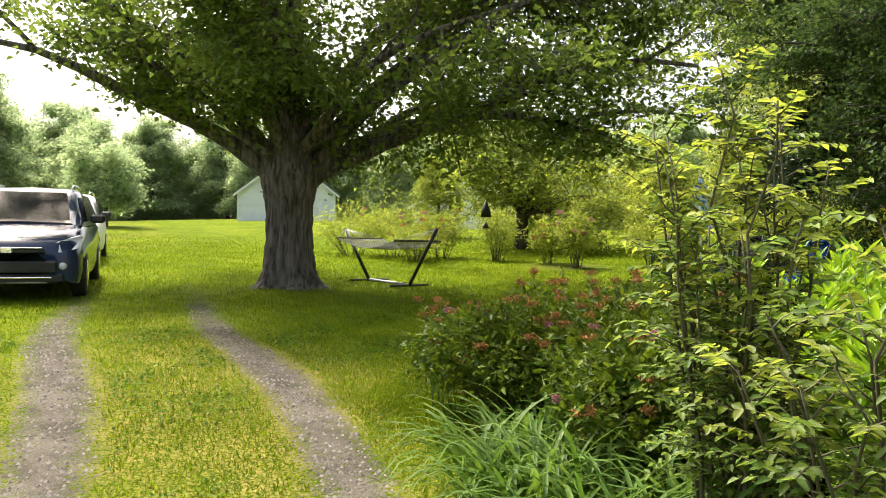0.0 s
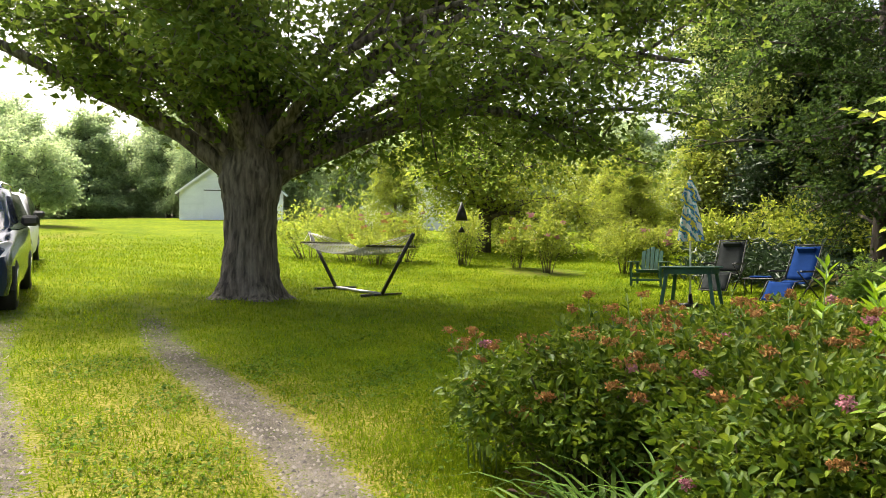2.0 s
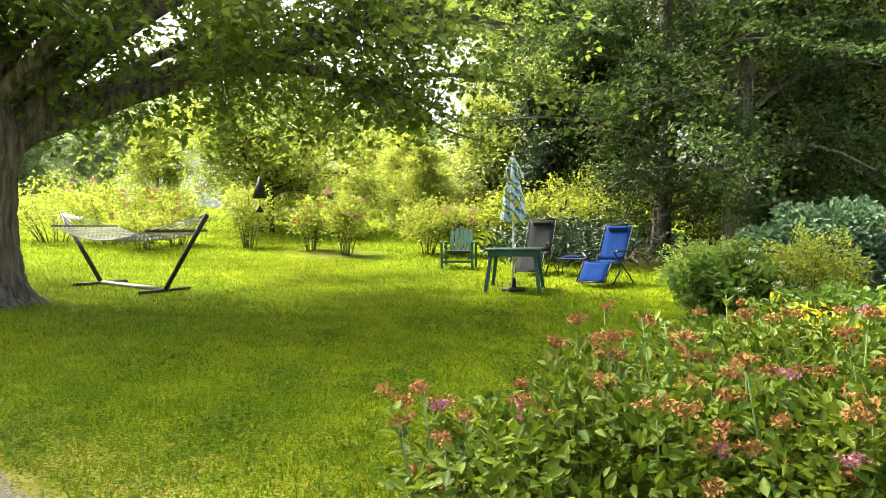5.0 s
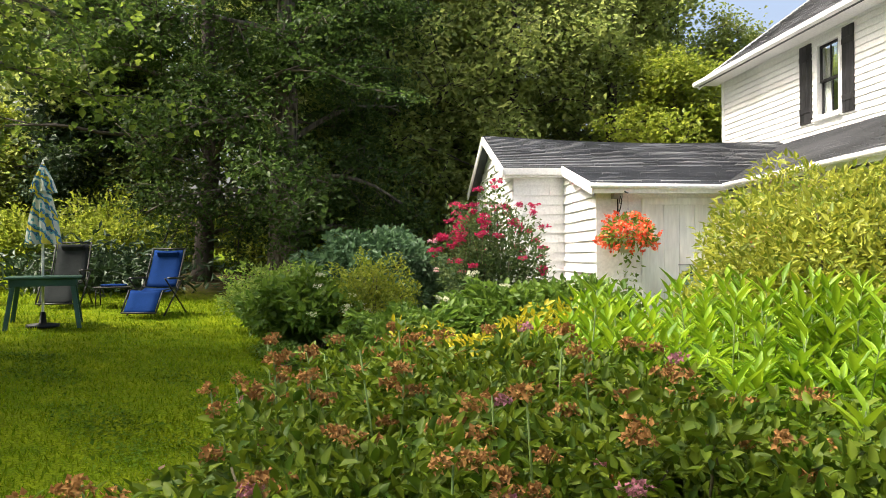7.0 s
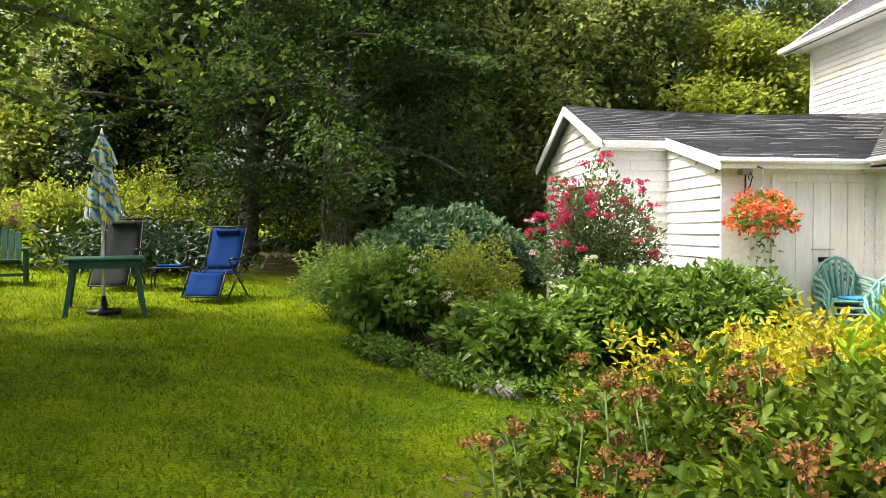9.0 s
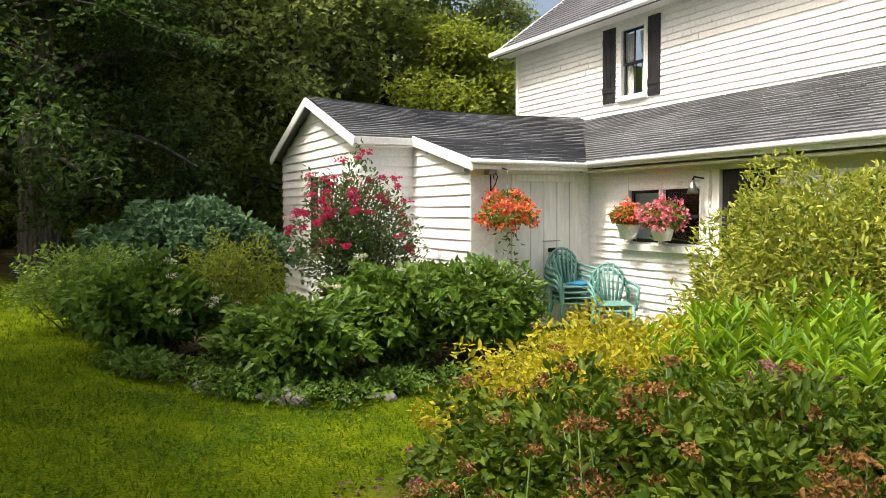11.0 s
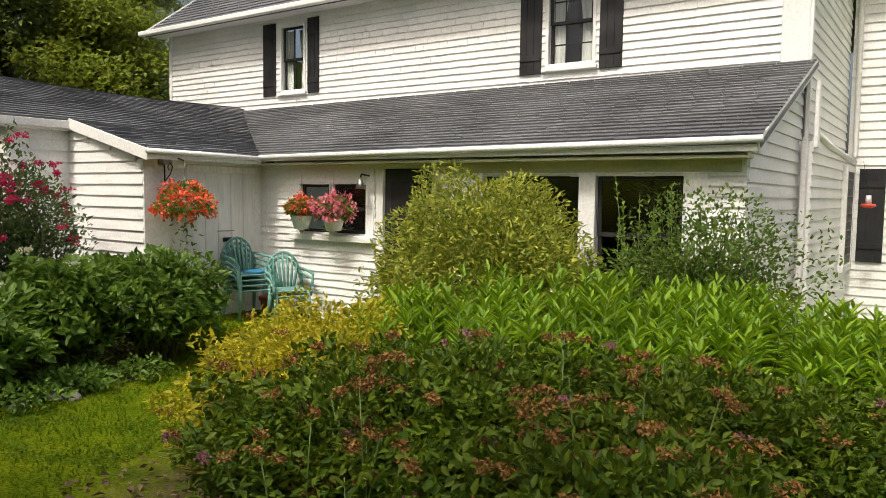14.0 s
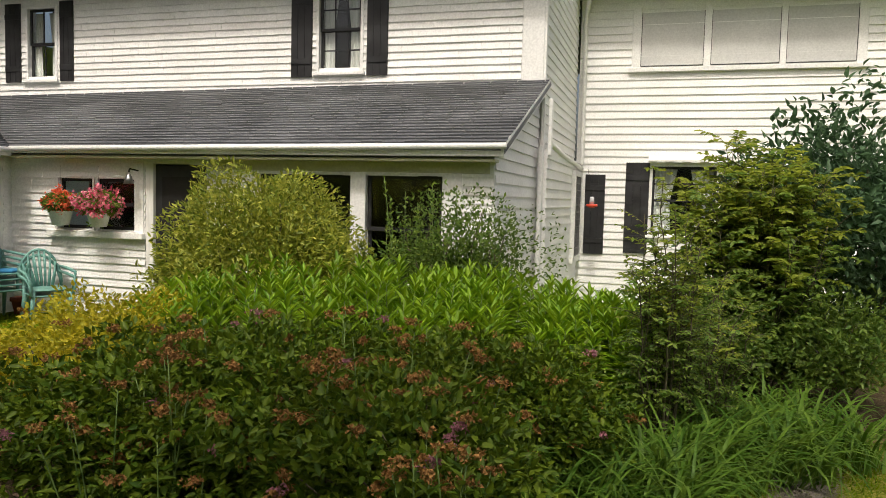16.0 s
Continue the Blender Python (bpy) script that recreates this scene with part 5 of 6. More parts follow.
shrub("hydrangea", (-8.95, 12.3), 0.85, 0.8, 1.1, 6200, 0.125, HYDR, "broad-leaved hydrangea with pale flower heads", 93, ratio=0.6, shell=0.6, flowers=((16, 0.12, CREAMFL, 18, "flower_head"),))
shrub("yellow_shrub", (-8.05, 12.15), 0.65, 0.65, 1.5, 6500, 0.06, LIME, "rounded shrub with yellow new growth", 94, shell=0.6)
shrub("green_shrub", (-9.6, 13.5), 0.8, 0.8, 1.1, 5000, 0.07, SHRUB, "fine-leaved green shrub at the bed's end", 95, shell=0.6)
shrub("viburnum", (-8.0, 15.6), 1.5, 1.35, 1.85, 11000, 0.13, DARKLEAF, "rounded dark green viburnum bush", 96, shell=0.45, lumps=0.15, ratio=0.6)
shrub("rose_bush", (-6.25, 12.7), 0.85, 0.7, 2.5, 9000, 0.07, ROSELEAF, "climbing rose bush with crimson blooms at the shed wall", 97, stems=22, shell=0.8, lumps=0.2, low=0.3, flowers=((74, 0.14, ROSE, 22, "bloom"), (4, 0.13, PALEROSE, 20, "bloom")))
for i in range(26):
    r = random.Random(200 + i)
    x, y = -9.3 + 3.4 * r.random(), 9.95 + 1.5 * r.random()
    y = y + 0.9 * max(0, -8 - x)
    tagged(shrub("ground_cover", (x, y), 0.3, 0.3, 0.26, 260, 0.07, HYDR, "low leafy ground cover plant in the bed", 210 + i, stems=5, ratio=0.5), group="ground cover")


# ---------------------------------------------------------------- garden furniture, car, far buildings
GREENPAINT = mat("dark_green_paint", (0.01, 0.05, 0.03), (0.022, 0.085, 0.055), 3, 30, 0.5, 0.1)
BLUECLOTH = mat("blue_sling", (0.004, 0.02, 0.085), (0.007, 0.03, 0.125), 3, 90, 0.9, 0.1, spec=0.05)
BLACKCLOTH = mat("black_sling", (0.012, 0.014, 0.014), (0.026, 0.03, 0.03), 3, 90, 0.9, 0.1, spec=0.05)
RESIN = mat("green_resin", (0.12, 0.28, 0.24), (0.18, 0.36, 0.31), 2, 40, 0.4, 0.03)
WHITEPLASTIC = plain("white_plastic", (0.75, 0.75, 0.73), 0.4)
NAVY = plain("car_paint", (0.02, 0.032, 0.065), 0.12)
TYRE = plain("rubber", (0.012, 0.012, 0.012), 0.8)
CHROME = mat("chrome", (0.6, 0.6, 0.6), (0.7, 0.7, 0.7), 4, 60, 0.15, 0.0, metal=1.0)
DARKGLASS = plain("dark_car_glass", (0.012, 0.014, 0.016), 0.06)
LAMPGLASS = plain("lamp_glass", (0.6, 0.6, 0.6), 0.1)
STONE = mat("fieldstone", (0.14, 0.13, 0.11), (0.3, 0.28, 0.25), 3, 30, 0.9, 0.4)
umbrella_m, un, ul, ub = nodes_of("umbrella_cloth")
uc, uw, ur = un.new("ShaderNodeTexCoord"), un.new("ShaderNodeTexWave"), un.new("ShaderNodeValToRGB")
uw.wave_type, uw.bands_direction = "BANDS", "DIAGONAL"
uw.inputs["Scale"].default_value, uw.inputs["Distortion"].default_value, uw.inputs["Detail Scale"].default_value = 2.1, 5.0, 3.0
ur.color_ramp.interpolation = "CONSTANT"
for up_, uq in ((0.0, (0.6, 0.52, 0.05)), (0.16, (0.05, 0.17, 0.36)), (0.42, (0.04, 0.07, 0.13)), (0.56, (0.12, 0.36, 0.42)), (0.82, (0.6, 0.62, 0.58))):
    ue = ur.color_ramp.elements.new(up_) if up_ else ur.color_ramp.elements[0]
    ue.color = (*uq, 1)
ul.new(uc.outputs["Object"], uw.inputs["Vector"])
ul.new(uw.outputs["Fac"], ur.inputs[0])
ul.new(ur.outputs[0], ub.inputs["Base Color"])
ub.inputs["Roughness"].default_value = 0.85


def seated(name, label, category, x, y, turn):
    t = tagged(new(name), label, category)
    t.matrix_basis = pose(x, y, gz(x, y), 0, 0, turn)
    return t


# patio table
tb = seated("patio_table", "dark green wooden patio table on splayed legs", "table", -12.78, 13.0, 20)
part("tabletop", boxm((-0.48, -0.48, 0.7), (0.48, 0.48, 0.735), 0.01), GREENPAINT, tb)
for a, c in (((-0.42, -0.42), (0.42, -0.39)), ((-0.42, 0.39), (0.42, 0.42)), ((-0.42, -0.39), (-0.39, 0.39)), ((0.39, -0.39), (0.42, 0.39))):
    part("apron", boxm((*a, 0.6), (*c, 0.7), 0.004), GREENPAINT, tb)
for sx in (-1, 1):
    for sy in (-1, 1):
        bm = bmesh.new()
        vs = box(bm, (-0.03, -0.03, 0), (0.03, 0.03, 0.7), 0.004)
        for v in bm.verts:
            k = 1 - v.co.z / 0.7
            v.co.x += sx * (0.36 + 0.1 * k)
            v.co.y += sy * (0.36 + 0.1 * k)
        part("leg", bm, GREENPAINT, tb)
# umbrella through the table
um = seated("patio_umbrella", "closed patio umbrella in striped blue and yellow cloth", "umbrella", -12.8, 12.98, 0)
tubes("pole", [([(0, 0, 0.02), (0, 0, 2.38)], 0.019)], WHITEPLASTIC, um, "white umbrella pole")
tubes("base", [([(0, 0, 0), (0, 0, 0.04), (0, 0, 0.06), (0, 0, 0.22)], [0.22, 0.22, 0.05, 0.03])], IRON, um, "", 16)
tubes("finial", [([(0, 0, 2.36), (0, 0, 2.42)], [0.02, 0.008])], WHITEPLASTIC, um)


def folds(z0, z1, r0, r1, name, bands):
    K, S = 16, 48
    for b in range(bands):
        v, tri = [], []
        rows = 14
        for i in range(rows + 1):
            f = (b + i / rows) / bands
            z = z1 + (z0 - z1) * f
            rad = r1 + (r0 - r1) * f ** 0.8
            for j in range(S):
                th = 2 * math.pi * j / S
                q = rad * (1 + 0.3 * math.sin(8 * th) * min(1, f * 2)) * (1 + 0.06 * math.sin(3 * th + b))
                v.append((q * math.cos(th + 0.25 * f), q * math.sin(th + 0.25 * f), z))
        for i in range(rows):
            for j in range(S):
                a, c = i * S + j, i * S + (j + 1) % S
                tri += [(a, c, c + S), (a, c + S, a + S)]
        yield put(name, mesh_np(name, v, tri, umbrella_m, True), um)


list(folds(1.95, 2.36, 0.15, 0.02, "cap", 1))
list(folds(1.2, 1.99, 0.19, 0.09, "canopy", 1))

# adirondack chair
ad = seated("adirondack_chair", "dark green wooden garden chair with slatted back", "chair", -15.2, 15.2, -158)
for i in range(5):
    x = -0.25 + 0.1 * i
    m = pose(0, -0.22, 0.32, 22, 0, 0)
    part("back_slat", boxm((x, 0, 0), (x + 0.085, 0.02, 0.62 - 0.05 * abs(i - 2)), 0.004, m), GREENPAINT, ad)
for i in range(5):
    part("seat_slat", boxm((-0.27, -0.2 + 0.1 * i, 0.3 + 0.015 * i), (0.27, -0.115 + 0.1 * i, 0.322 + 0.015 * i), 0.004), GREENPAINT, ad)
for s in (-1, 1):
    part("arm", boxm((s * 0.34 - 0.06, -0.35, 0.54), (s * 0.34 + 0.06, 0.4, 0.565), 0.006), GREENPAINT, ad)
    for y in (-0.3, 0.32):
        part("leg", boxm((s * 0.33 - 0.02, y - 0.045, 0), (s * 0.33 + 0.02, y + 0.045, 0.54), 0.004), GREENPAINT, ad)
    part("rail", boxm((s * 0.29 - 0.012, -0.3, 0.2), (s * 0.29 + 0.012, 0.34, 0.3), 0.004), GREENPAINT, ad)
part("stretcher", boxm((-0.31, 0.3, 0.12), (0.31, 0.33, 0.17), 0.004), GREENPAINT, ad)


def lounger(x, y, turn, cloth, label):
    """A folding reclining chair: bent tube frame, sling back and seat, padded arms."""
    t = seated("lounge_chair", label, "chair", x, y, turn)
    for s in (-1, 1):
        tubes("frame_tube", [([(s * 0.3, -0.42, 1.12), (s * 0.3, -0.1, 0.45), (s * 0.3, 0.38, 0.42), (s * 0.3, 0.62, 0.06)], 0.014)], IRON, t)
        tubes("leg", [([(s * 0.32, 0.35, 0.62), (s * 0.32, -0.4, 0.0)], 0.014)], IRON, t)
        tubes("leg", [([(s * 0.33, -0.25, 0.6), (s * 0.33, 0.4, 0.0)], 0.014)], IRON, t)
        part("armrest", boxm((s * 0.34 - 0.03, -0.28, 0.6), (s * 0.34 + 0.03, 0.28, 0.635), 0.012), IRON, t)
    tubes("cross_bar", [([(-0.3, -0.42, 1.12), (0.3, -0.42, 1.12)], 0.014)], IRON, t)
    tubes("cross_bar", [([(-0.3, 0.62, 0.06), (0.3, 0.62, 0.06)], 0.014)], IRON, t)

    def sling(name, a, c, sag):
        v, tri = [], []
        for i in range(9):
            f = i / 8
            for j in range(5):
                g = j / 4
                p = np.array(a) * (1 - f) + np.array(c) * f
                d = -sag * math.sin(math.pi * f) - 0.015 * math.sin(math.pi * g)
                v.append((-0.27 + 0.54 * g, p[0] + 0.3 * d, p[1] + d))
        for i in range(8):
            for j in range(4):
                q = i * 5 + j
                tri += [(q, q + 1, q + 6), (q, q + 6, q + 5)]
        me = mesh_np(name, v, tri, cloth, True)
        ob = put(name, me, t)
        so = ob.modifiers.new("solid", "SOLIDIFY")
        so.thickness = 0.012
    sling("back_sling", (-0.4, 1.1), (-0.1, 0.47), 0.03)
    sling("seat_sling", (-0.08, 0.45), (0.38, 0.43), 0.05)
    sling("leg_sling", (0.39, 0.42), (0.61, 0.08), 0.01)
    part("headrest", boxm((-0.2, -0.05, -0.06), (0.2, 0.02, 0.06), 0.02, pose(0, -0.36, 1.02, -25, 0, 0)), cloth, t)
    return t


lounger(-11.75, 14.9, 168, BLUECLOTH, "blue folding recliner garden chair")
lounger(-13.5, 15.5, 185, BLACKCLOTH, "black folding recliner garden chair")
st = seated("side_table", "small low dark metal side table", "table", -12.65, 15.4, 10)
part("tabletop", boxm((-0.3, -0.25, 0.36), (0.3, 0.25, 0.385), 0.008), IRON, st)
for sx in (-1, 1):
    for sy in (-1, 1):
        tubes("leg", [([(sx * 0.26, sy * 0.21, 0), (sx * 0.26, sy * 0.21, 0.36)], 0.011)], IRON, st)
tr = tagged(new("blue_tray"), "flat blue cushion lying on the side table", "cushion")
tr.matrix_basis = pose(-12.65, 15.4, gz(-12.65, 15.4) + 0.385, 0, 0, 10)
part("cushion", boxm((-0.2, -0.15, 0), (0.2, 0.15, 0.04), 0.015), BLUECLOTH, tr)
rk = tagged(new("garden_rake"), "dark pole leaning on the tree trunk", "tool")
rk.matrix_basis = pose(-12.95, 21.0, gz(-12.95, 21.0))
tubes("handle", [([(-0.75, -0.2, 0), (0.02, 0.1, 2.3)], 0.022)], IRON, rk)
bp = tagged(new("brush_pile"), "dark low heap of brush in the shade", "brush")
bp.location = (-13.8, 17.8, gz(-13.8, 17.8))
rr = np.random.default_rng(77)
put("brushwood", mesh_np("brushwood", *leaf_np(rr.normal(size=(2600, 3)) * [0.95, 0.6, 0.26] + [0, 0, 0.4], rand_dir(2600, 0.3), rand_dir(2600), 0.22, 0.07), SPRUCE), bp)

# hammock on its stand
hm = tagged(new("hammock"), "grey rope hammock on a black steel stand", "hammock")
hx, hy = -16.2, 8.4
hz = gz(hx, hy)
hm.location = (hx, hy, hz)
ax = np.array([-0.99, -0.13, 0])
z2 = gz(hx + ax[0] * 1.3, hy + ax[1] * 1.3) - hz
foot0, foot1 = np.array([0, 0, 0.04]), ax * 1.3 + [0, 0, z2 + 0.04]
top1 = ax * 2.15 + [0, 0, z2 + 1.12]
top0 = -ax * 0.8 + np.array([0, 0, 1.12])
tubes("beam", [([foot0, foot1], 0.03)], METAL, hm, "grey steel ground beam")
tubes("arm", [([foot0, top0], 0.035)], IRON, hm)
tubes("arm", [([foot1, top1], 0.035)], IRON, hm)
pr = np.array([ax[1], -ax[0], 0])
for f in (foot0, foot1):
    tubes("foot_bar", [([f + pr * 0.5 - [0, 0, 0.01], f - pr * 0.5 - [0, 0, 0.01]], 0.025)], IRON, hm)
a, c = top0 + ax * 0.55 - [0, 0, 0.22], top1 - ax * 0.55 - [0, 0, 0.22]
for q in (a, c):
    tubes("spreader", [([q + pr * 0.6, q - pr * 0.6], 0.02)], STEM, hm, "wooden spreader bar")
runs = []
for i in range(17):
    g = -0.58 + 1.16 * i / 16
    pts = []
    for j in range(9):
        f = j / 8
        sag = -0.2 * math.sin(math.pi * f) * (1 - 0.25 * abs(g))
        pts.append(a * (1 - f) + c * f + pr * g + [0, 0, sag])
    runs.append((pts, 0.006))
for j in range(1, 24):
    f = j / 24
    sag = -0.2 * math.sin(math.pi * f)
    o = a * (1 - f) + c * f
    runs.append(([o + pr * 0.58 + [0, 0, sag * 0.85], o + [0, 0, sag], o - pr * 0.58 + [0, 0, sag * 0.85]], 0.006))
tubes("netting", runs, plain("rope", (0.3, 0.3, 0.28), 0.9), hm, "grey rope netting", 4)
for t, q in ((top0, a), (top1, c)):
    tubes("cord", [([t, q + pr * g], 0.005) for g in np.linspace(-0.55, 0.55, 7)], METAL, hm, "", 4)

# wind bell under the maple bough
wb_ = tagged(new("wind_bell"), "black cone wind bell hanging from a bough", "wind chime")
wb_.location = (-16.4, 10.5, 1.72)
tubes("bell", [([(0, 0, 0.12), (0, 0, 0.3), (0, 0, 0.5)], [0.13, 0.08, 0.01])], IRON, wb_, "", 12)
tubes("clapper", [([(0, 0, -0.12), (0, 0, 0.0)], [0.08, 0.01])], IRON, wb_, "", 12)
tubes("string", [([(0, 0, -0.1), (0, 0, 2.2)], 0.004)], IRON, wb_, "", 4)


# resin chairs stacked by the shed door
def resin_chair(x, y, z, turn):
    t = tagged(new("resin_chair"), "stacked sea-green moulded plastic armchair", "chair", "stacked plastic chairs")
    t.matrix_basis = pose(x, y, z, 0, 0, turn)
    bm = boxm((-0.22, -0.2, 0.4), (0.22, 0.24, 0.425), 0.012)
    part("seat", bm, RESIN, t)
    pts = [(-0.275 * math.cos(a), -0.22 - 0.1, 0.45 + 0.46 * math.sin(a)) for a in np.linspace(0, math.pi, 13)]
    pts = [(p[0], p[1] - 0.0 - 0.12 * (p[2] - 0.45), p[2]) for p in pts]
    tubes("back_rim", [(pts, 0.02)], RESIN, t)
    for i in range(7):
        u = -0.21 + 0.07 * i
        h = 0.46 * math.sqrt(max(0.05, 1 - (u / 0.275) ** 2))
        tubes("back_slat", [([(u * 0.55, -0.21, 0.42), (u * 0.85, -0.29, 0.5 + 0.4 * h), (u, -0.33 - 0.1 * h, 0.45 + h)], 0.016)], RESIN, t, "", 6)
    for s in (-1, 1):
        tubes("arm", [([(s * 0.25, -0.33, 0.68), (s * 0.3, -0.1, 0.66), (s * 0.3, 0.2, 0.64), (s * 0.27, 0.27, 0.55), (s * 0.25, 0.26, 0.42)], 0.02)], RESIN, t)
        tubes("leg", [([(s * 0.22, 0.22, 0.42), (s * 0.26, 0.28, 0)], [0.028, 0.018])], RESIN, t)
        tubes("leg", [([(s * 0.2, -0.2, 0.42), (s * 0.24, -0.32, 0)], [0.028, 0.018])], RESIN, t)
    return t


for i in range(4):
    resin_chair(-3.6, 11.42, gz(-3.6, 11.42) + 0.075 * i, 165)
for i in range(2):
    resin_chair(-3.42, 10.78, gz(-3.42, 10.78) + 0.075 * i, 150)
seat = tagged(new("folded_cloth"), "blue cloth lying on the chair seat", "cloth")
seat.matrix_basis = pose(-3.5, 11.35, gz(-3.6, 11.42) + 0.653, 0, 0, 20)
part("cloth", boxm((-0.16, -0.14, 0), (0.16, 0.14, 0.03), 0.01), plain("blue_cloth", (0.03, 0.2, 0.4), 0.9), seat)


# hanging baskets
def basket(name, x, y, z, rad, petals, fm, label, seed, trail=0.5, hook=None):
    r = np.random.default_rng(seed)
    t = tagged(new(name), label, "hanging basket")
    t.location = (x, y, z)
    tubes("pot", [([(0, 0, -0.2), (0, 0, -0.19), (0, 0, 0.0), (0, 0, 0.005)], [0.02, 0.105, 0.155, 0.165])], WHITEPLASTIC, t, "white plastic pot", 16)
    runs = [([(0.13 * math.cos(a), 0.13 * math.sin(a), 0), (0, 0, 0.42)], 0.004) for a in (0.3, 2.4, 4.5)]
    runs.append(([(0, 0, 0.42), (0.0, 0, 0.62)], 0.004))
    tubes("hanger", runs, METAL, t, "", 4)
    n = 520
    d = unit(r.normal(size=(n, 3)))
    b = d * rad * r.uniform(0.4, 1, n)[:, None] ** 0.5 * [1, 1, 0.55] + [0, 0, 0.12]
    b[:, 2] -= trail * 0.12 * (np.hypot(b[:, 0], b[:, 1]) / rad) ** 2
    put("foliage", mesh_np("foliage", *leaf_np(b, d + r.normal(size=(n, 3)) * 0.4, rand_dir(n) + [0, 0, 1], 0.07, 0.04, six=True), SHRUB), t)
    B = []
    for i in range(petals):
        q = unit(r.normal(size=3) + [0, 0, 0.1])
        o = q * rad * r.uniform(0.5, 1.2) * [1, 1, 0.7] + [0, 0, 0.13]
        o[2] -= trail * 0.12 * (math.hypot(o[0], o[1]) / rad) ** 2
        B.append(o + r.normal(size=(9, 3)) * 0.018)
    B = np.concatenate(B)
    put("bloom_mass", mesh_np("blooms", *leaf_np(B, unit(r.normal(size=(len(B), 3)) - [0, 0, 0.3]), rand_dir(len(B)), 0.05, 0.035), fm), t)["kind"] = "stuff"
    k = int(90 * trail)
    b = np.stack([r.normal(0, 0.07, k), r.normal(0, 0.07, k) , -0.1 - trail * r.uniform(0, 1, k)], 1)
    put("trailing_growth", mesh_np("trailing_stems", *leaf_np(b, rand_dir(k) - [0, 0, 1], rand_dir(k), 0.08, 0.03, six=True), SHRUB), t)["kind"] = "stuff"
    return t


basket("hanging_basket", -4.62, 11.45, 1.42, 0.36, 150, ORANGE, "hanging basket overflowing with orange begonias", 301, 0.9)
bk = tagged(new("wall_bracket"), "black scrolled iron plant bracket", "bracket")
bk.location = (-4.62, 11.88, 1.75)
tubes("arm", [([(0, 0, 0), (0, 0, 0.28), (0, -0.1, 0.33), (0, -0.3, 0.31), (0, -0.43, 0.28)], 0.011)], IRON, bk)
tubes("scroll", [([(0, -0.02, 0.02), (0, -0.12, 0.1), (0, -0.18, 0.2), (0, -0.12, 0.26), (0, -0.07, 0.2), (0, -0.1, 0.16)], 0.008)], IRON, bk)
basket("hanging_basket", -3.1, 10.85, 1.3, 0.2, 90, ORANGE, "hanging basket of orange and red begonias at the window", 302, 0.08)
basket("hanging_basket", -3.12, 10.2, 1.3, 0.28, 150, HOTPINK, "hanging basket of pink and white begonias at the window", 303, 0.1)
dbell = tagged(new("door_bell"), "small silver bell on a black wall bracket", "bell")
dbell.location = (PX - 0.02, 9.72, 1.75)
tubes("bracket", [([(0, 0, 0), (0, 0, 0.12), (-0.18, 0, 0.14), (-0.2, 0, 0.1)], 0.012)], IRON, dbell)
tubes("bell", [([(-0.2, 0, 0.09), (-0.2, 0, 0.02), (-0.2, 0, -0.06)], [0.015, 0.045, 0.07])], METAL, dbell, "", 12)

# terracotta pot by the chairs
tp_ = tagged(new("plant_pot"), "red terracotta pot beside the chairs", "pot")
tp_.location = (-3.15, 11.5, gz(-3.15, 11.5))
tubes("pot", [([(0, 0, 0), (0, 0, 0.2), (0, 0, 0.2), (0, 0, 0.25)], [0.08, 0.12, 0.14, 0.14])], plain("terracotta", (0.3, 0.07, 0.05), 0.8), tp_, "", 14)

# stones at the bed's edge
for i in range(11):
    r = random.Random(400 + i)
    x, y = (-7.9, 10.2) if i == 0 else (-9.4 + 3.0 * r.random(), 10.0 + 0.5 * r.random())
    if i:
        y += 0.9 * max(0, -8 - x)
    k = 0.2 if i == 0 else r.uniform(0.05, 0.1)
    bm = bmesh.new()
    bmesh.ops.create_icosphere(bm, subdivisions=2, radius=k)
    for v in bm.verts:
        v.co *= 1 + 0.35 * noise.noise(v.co * 6 + Vector((i, 0, 0)))
        v.co.z *= 0.7
    ob = part("stone", bm, STONE, None, "", True)
    ob.location = (x, y, gz(x, y) + 0.02)
    tagged(ob, "grey fieldstone edging the flower bed", "stone", "edging stones")

bf = tagged(new("bird_feeder"), "small red hummingbird feeder hanging by the window", "bird feeder")
bf.location = (3.3, 4.3, 1.55)
tubes("dish", [([(0, 0, -0.05), (0, 0, -0.02), (0, 0, 0.02)], [0.05, 0.12, 0.1])], plain("red_plastic", (0.6, 0.06, 0.03), 0.3), bf, "red plastic dish", 12)
tubes("bottle", [([(0, 0, 0.02), (0, 0, 0.16)], [0.05, 0.04])], LAMPGLASS, bf, "", 10)
tubes("string", [([(0, 0, 0.16), (0, 0.1, 0.72)], 0.004)], IRON, bf, "", 4)


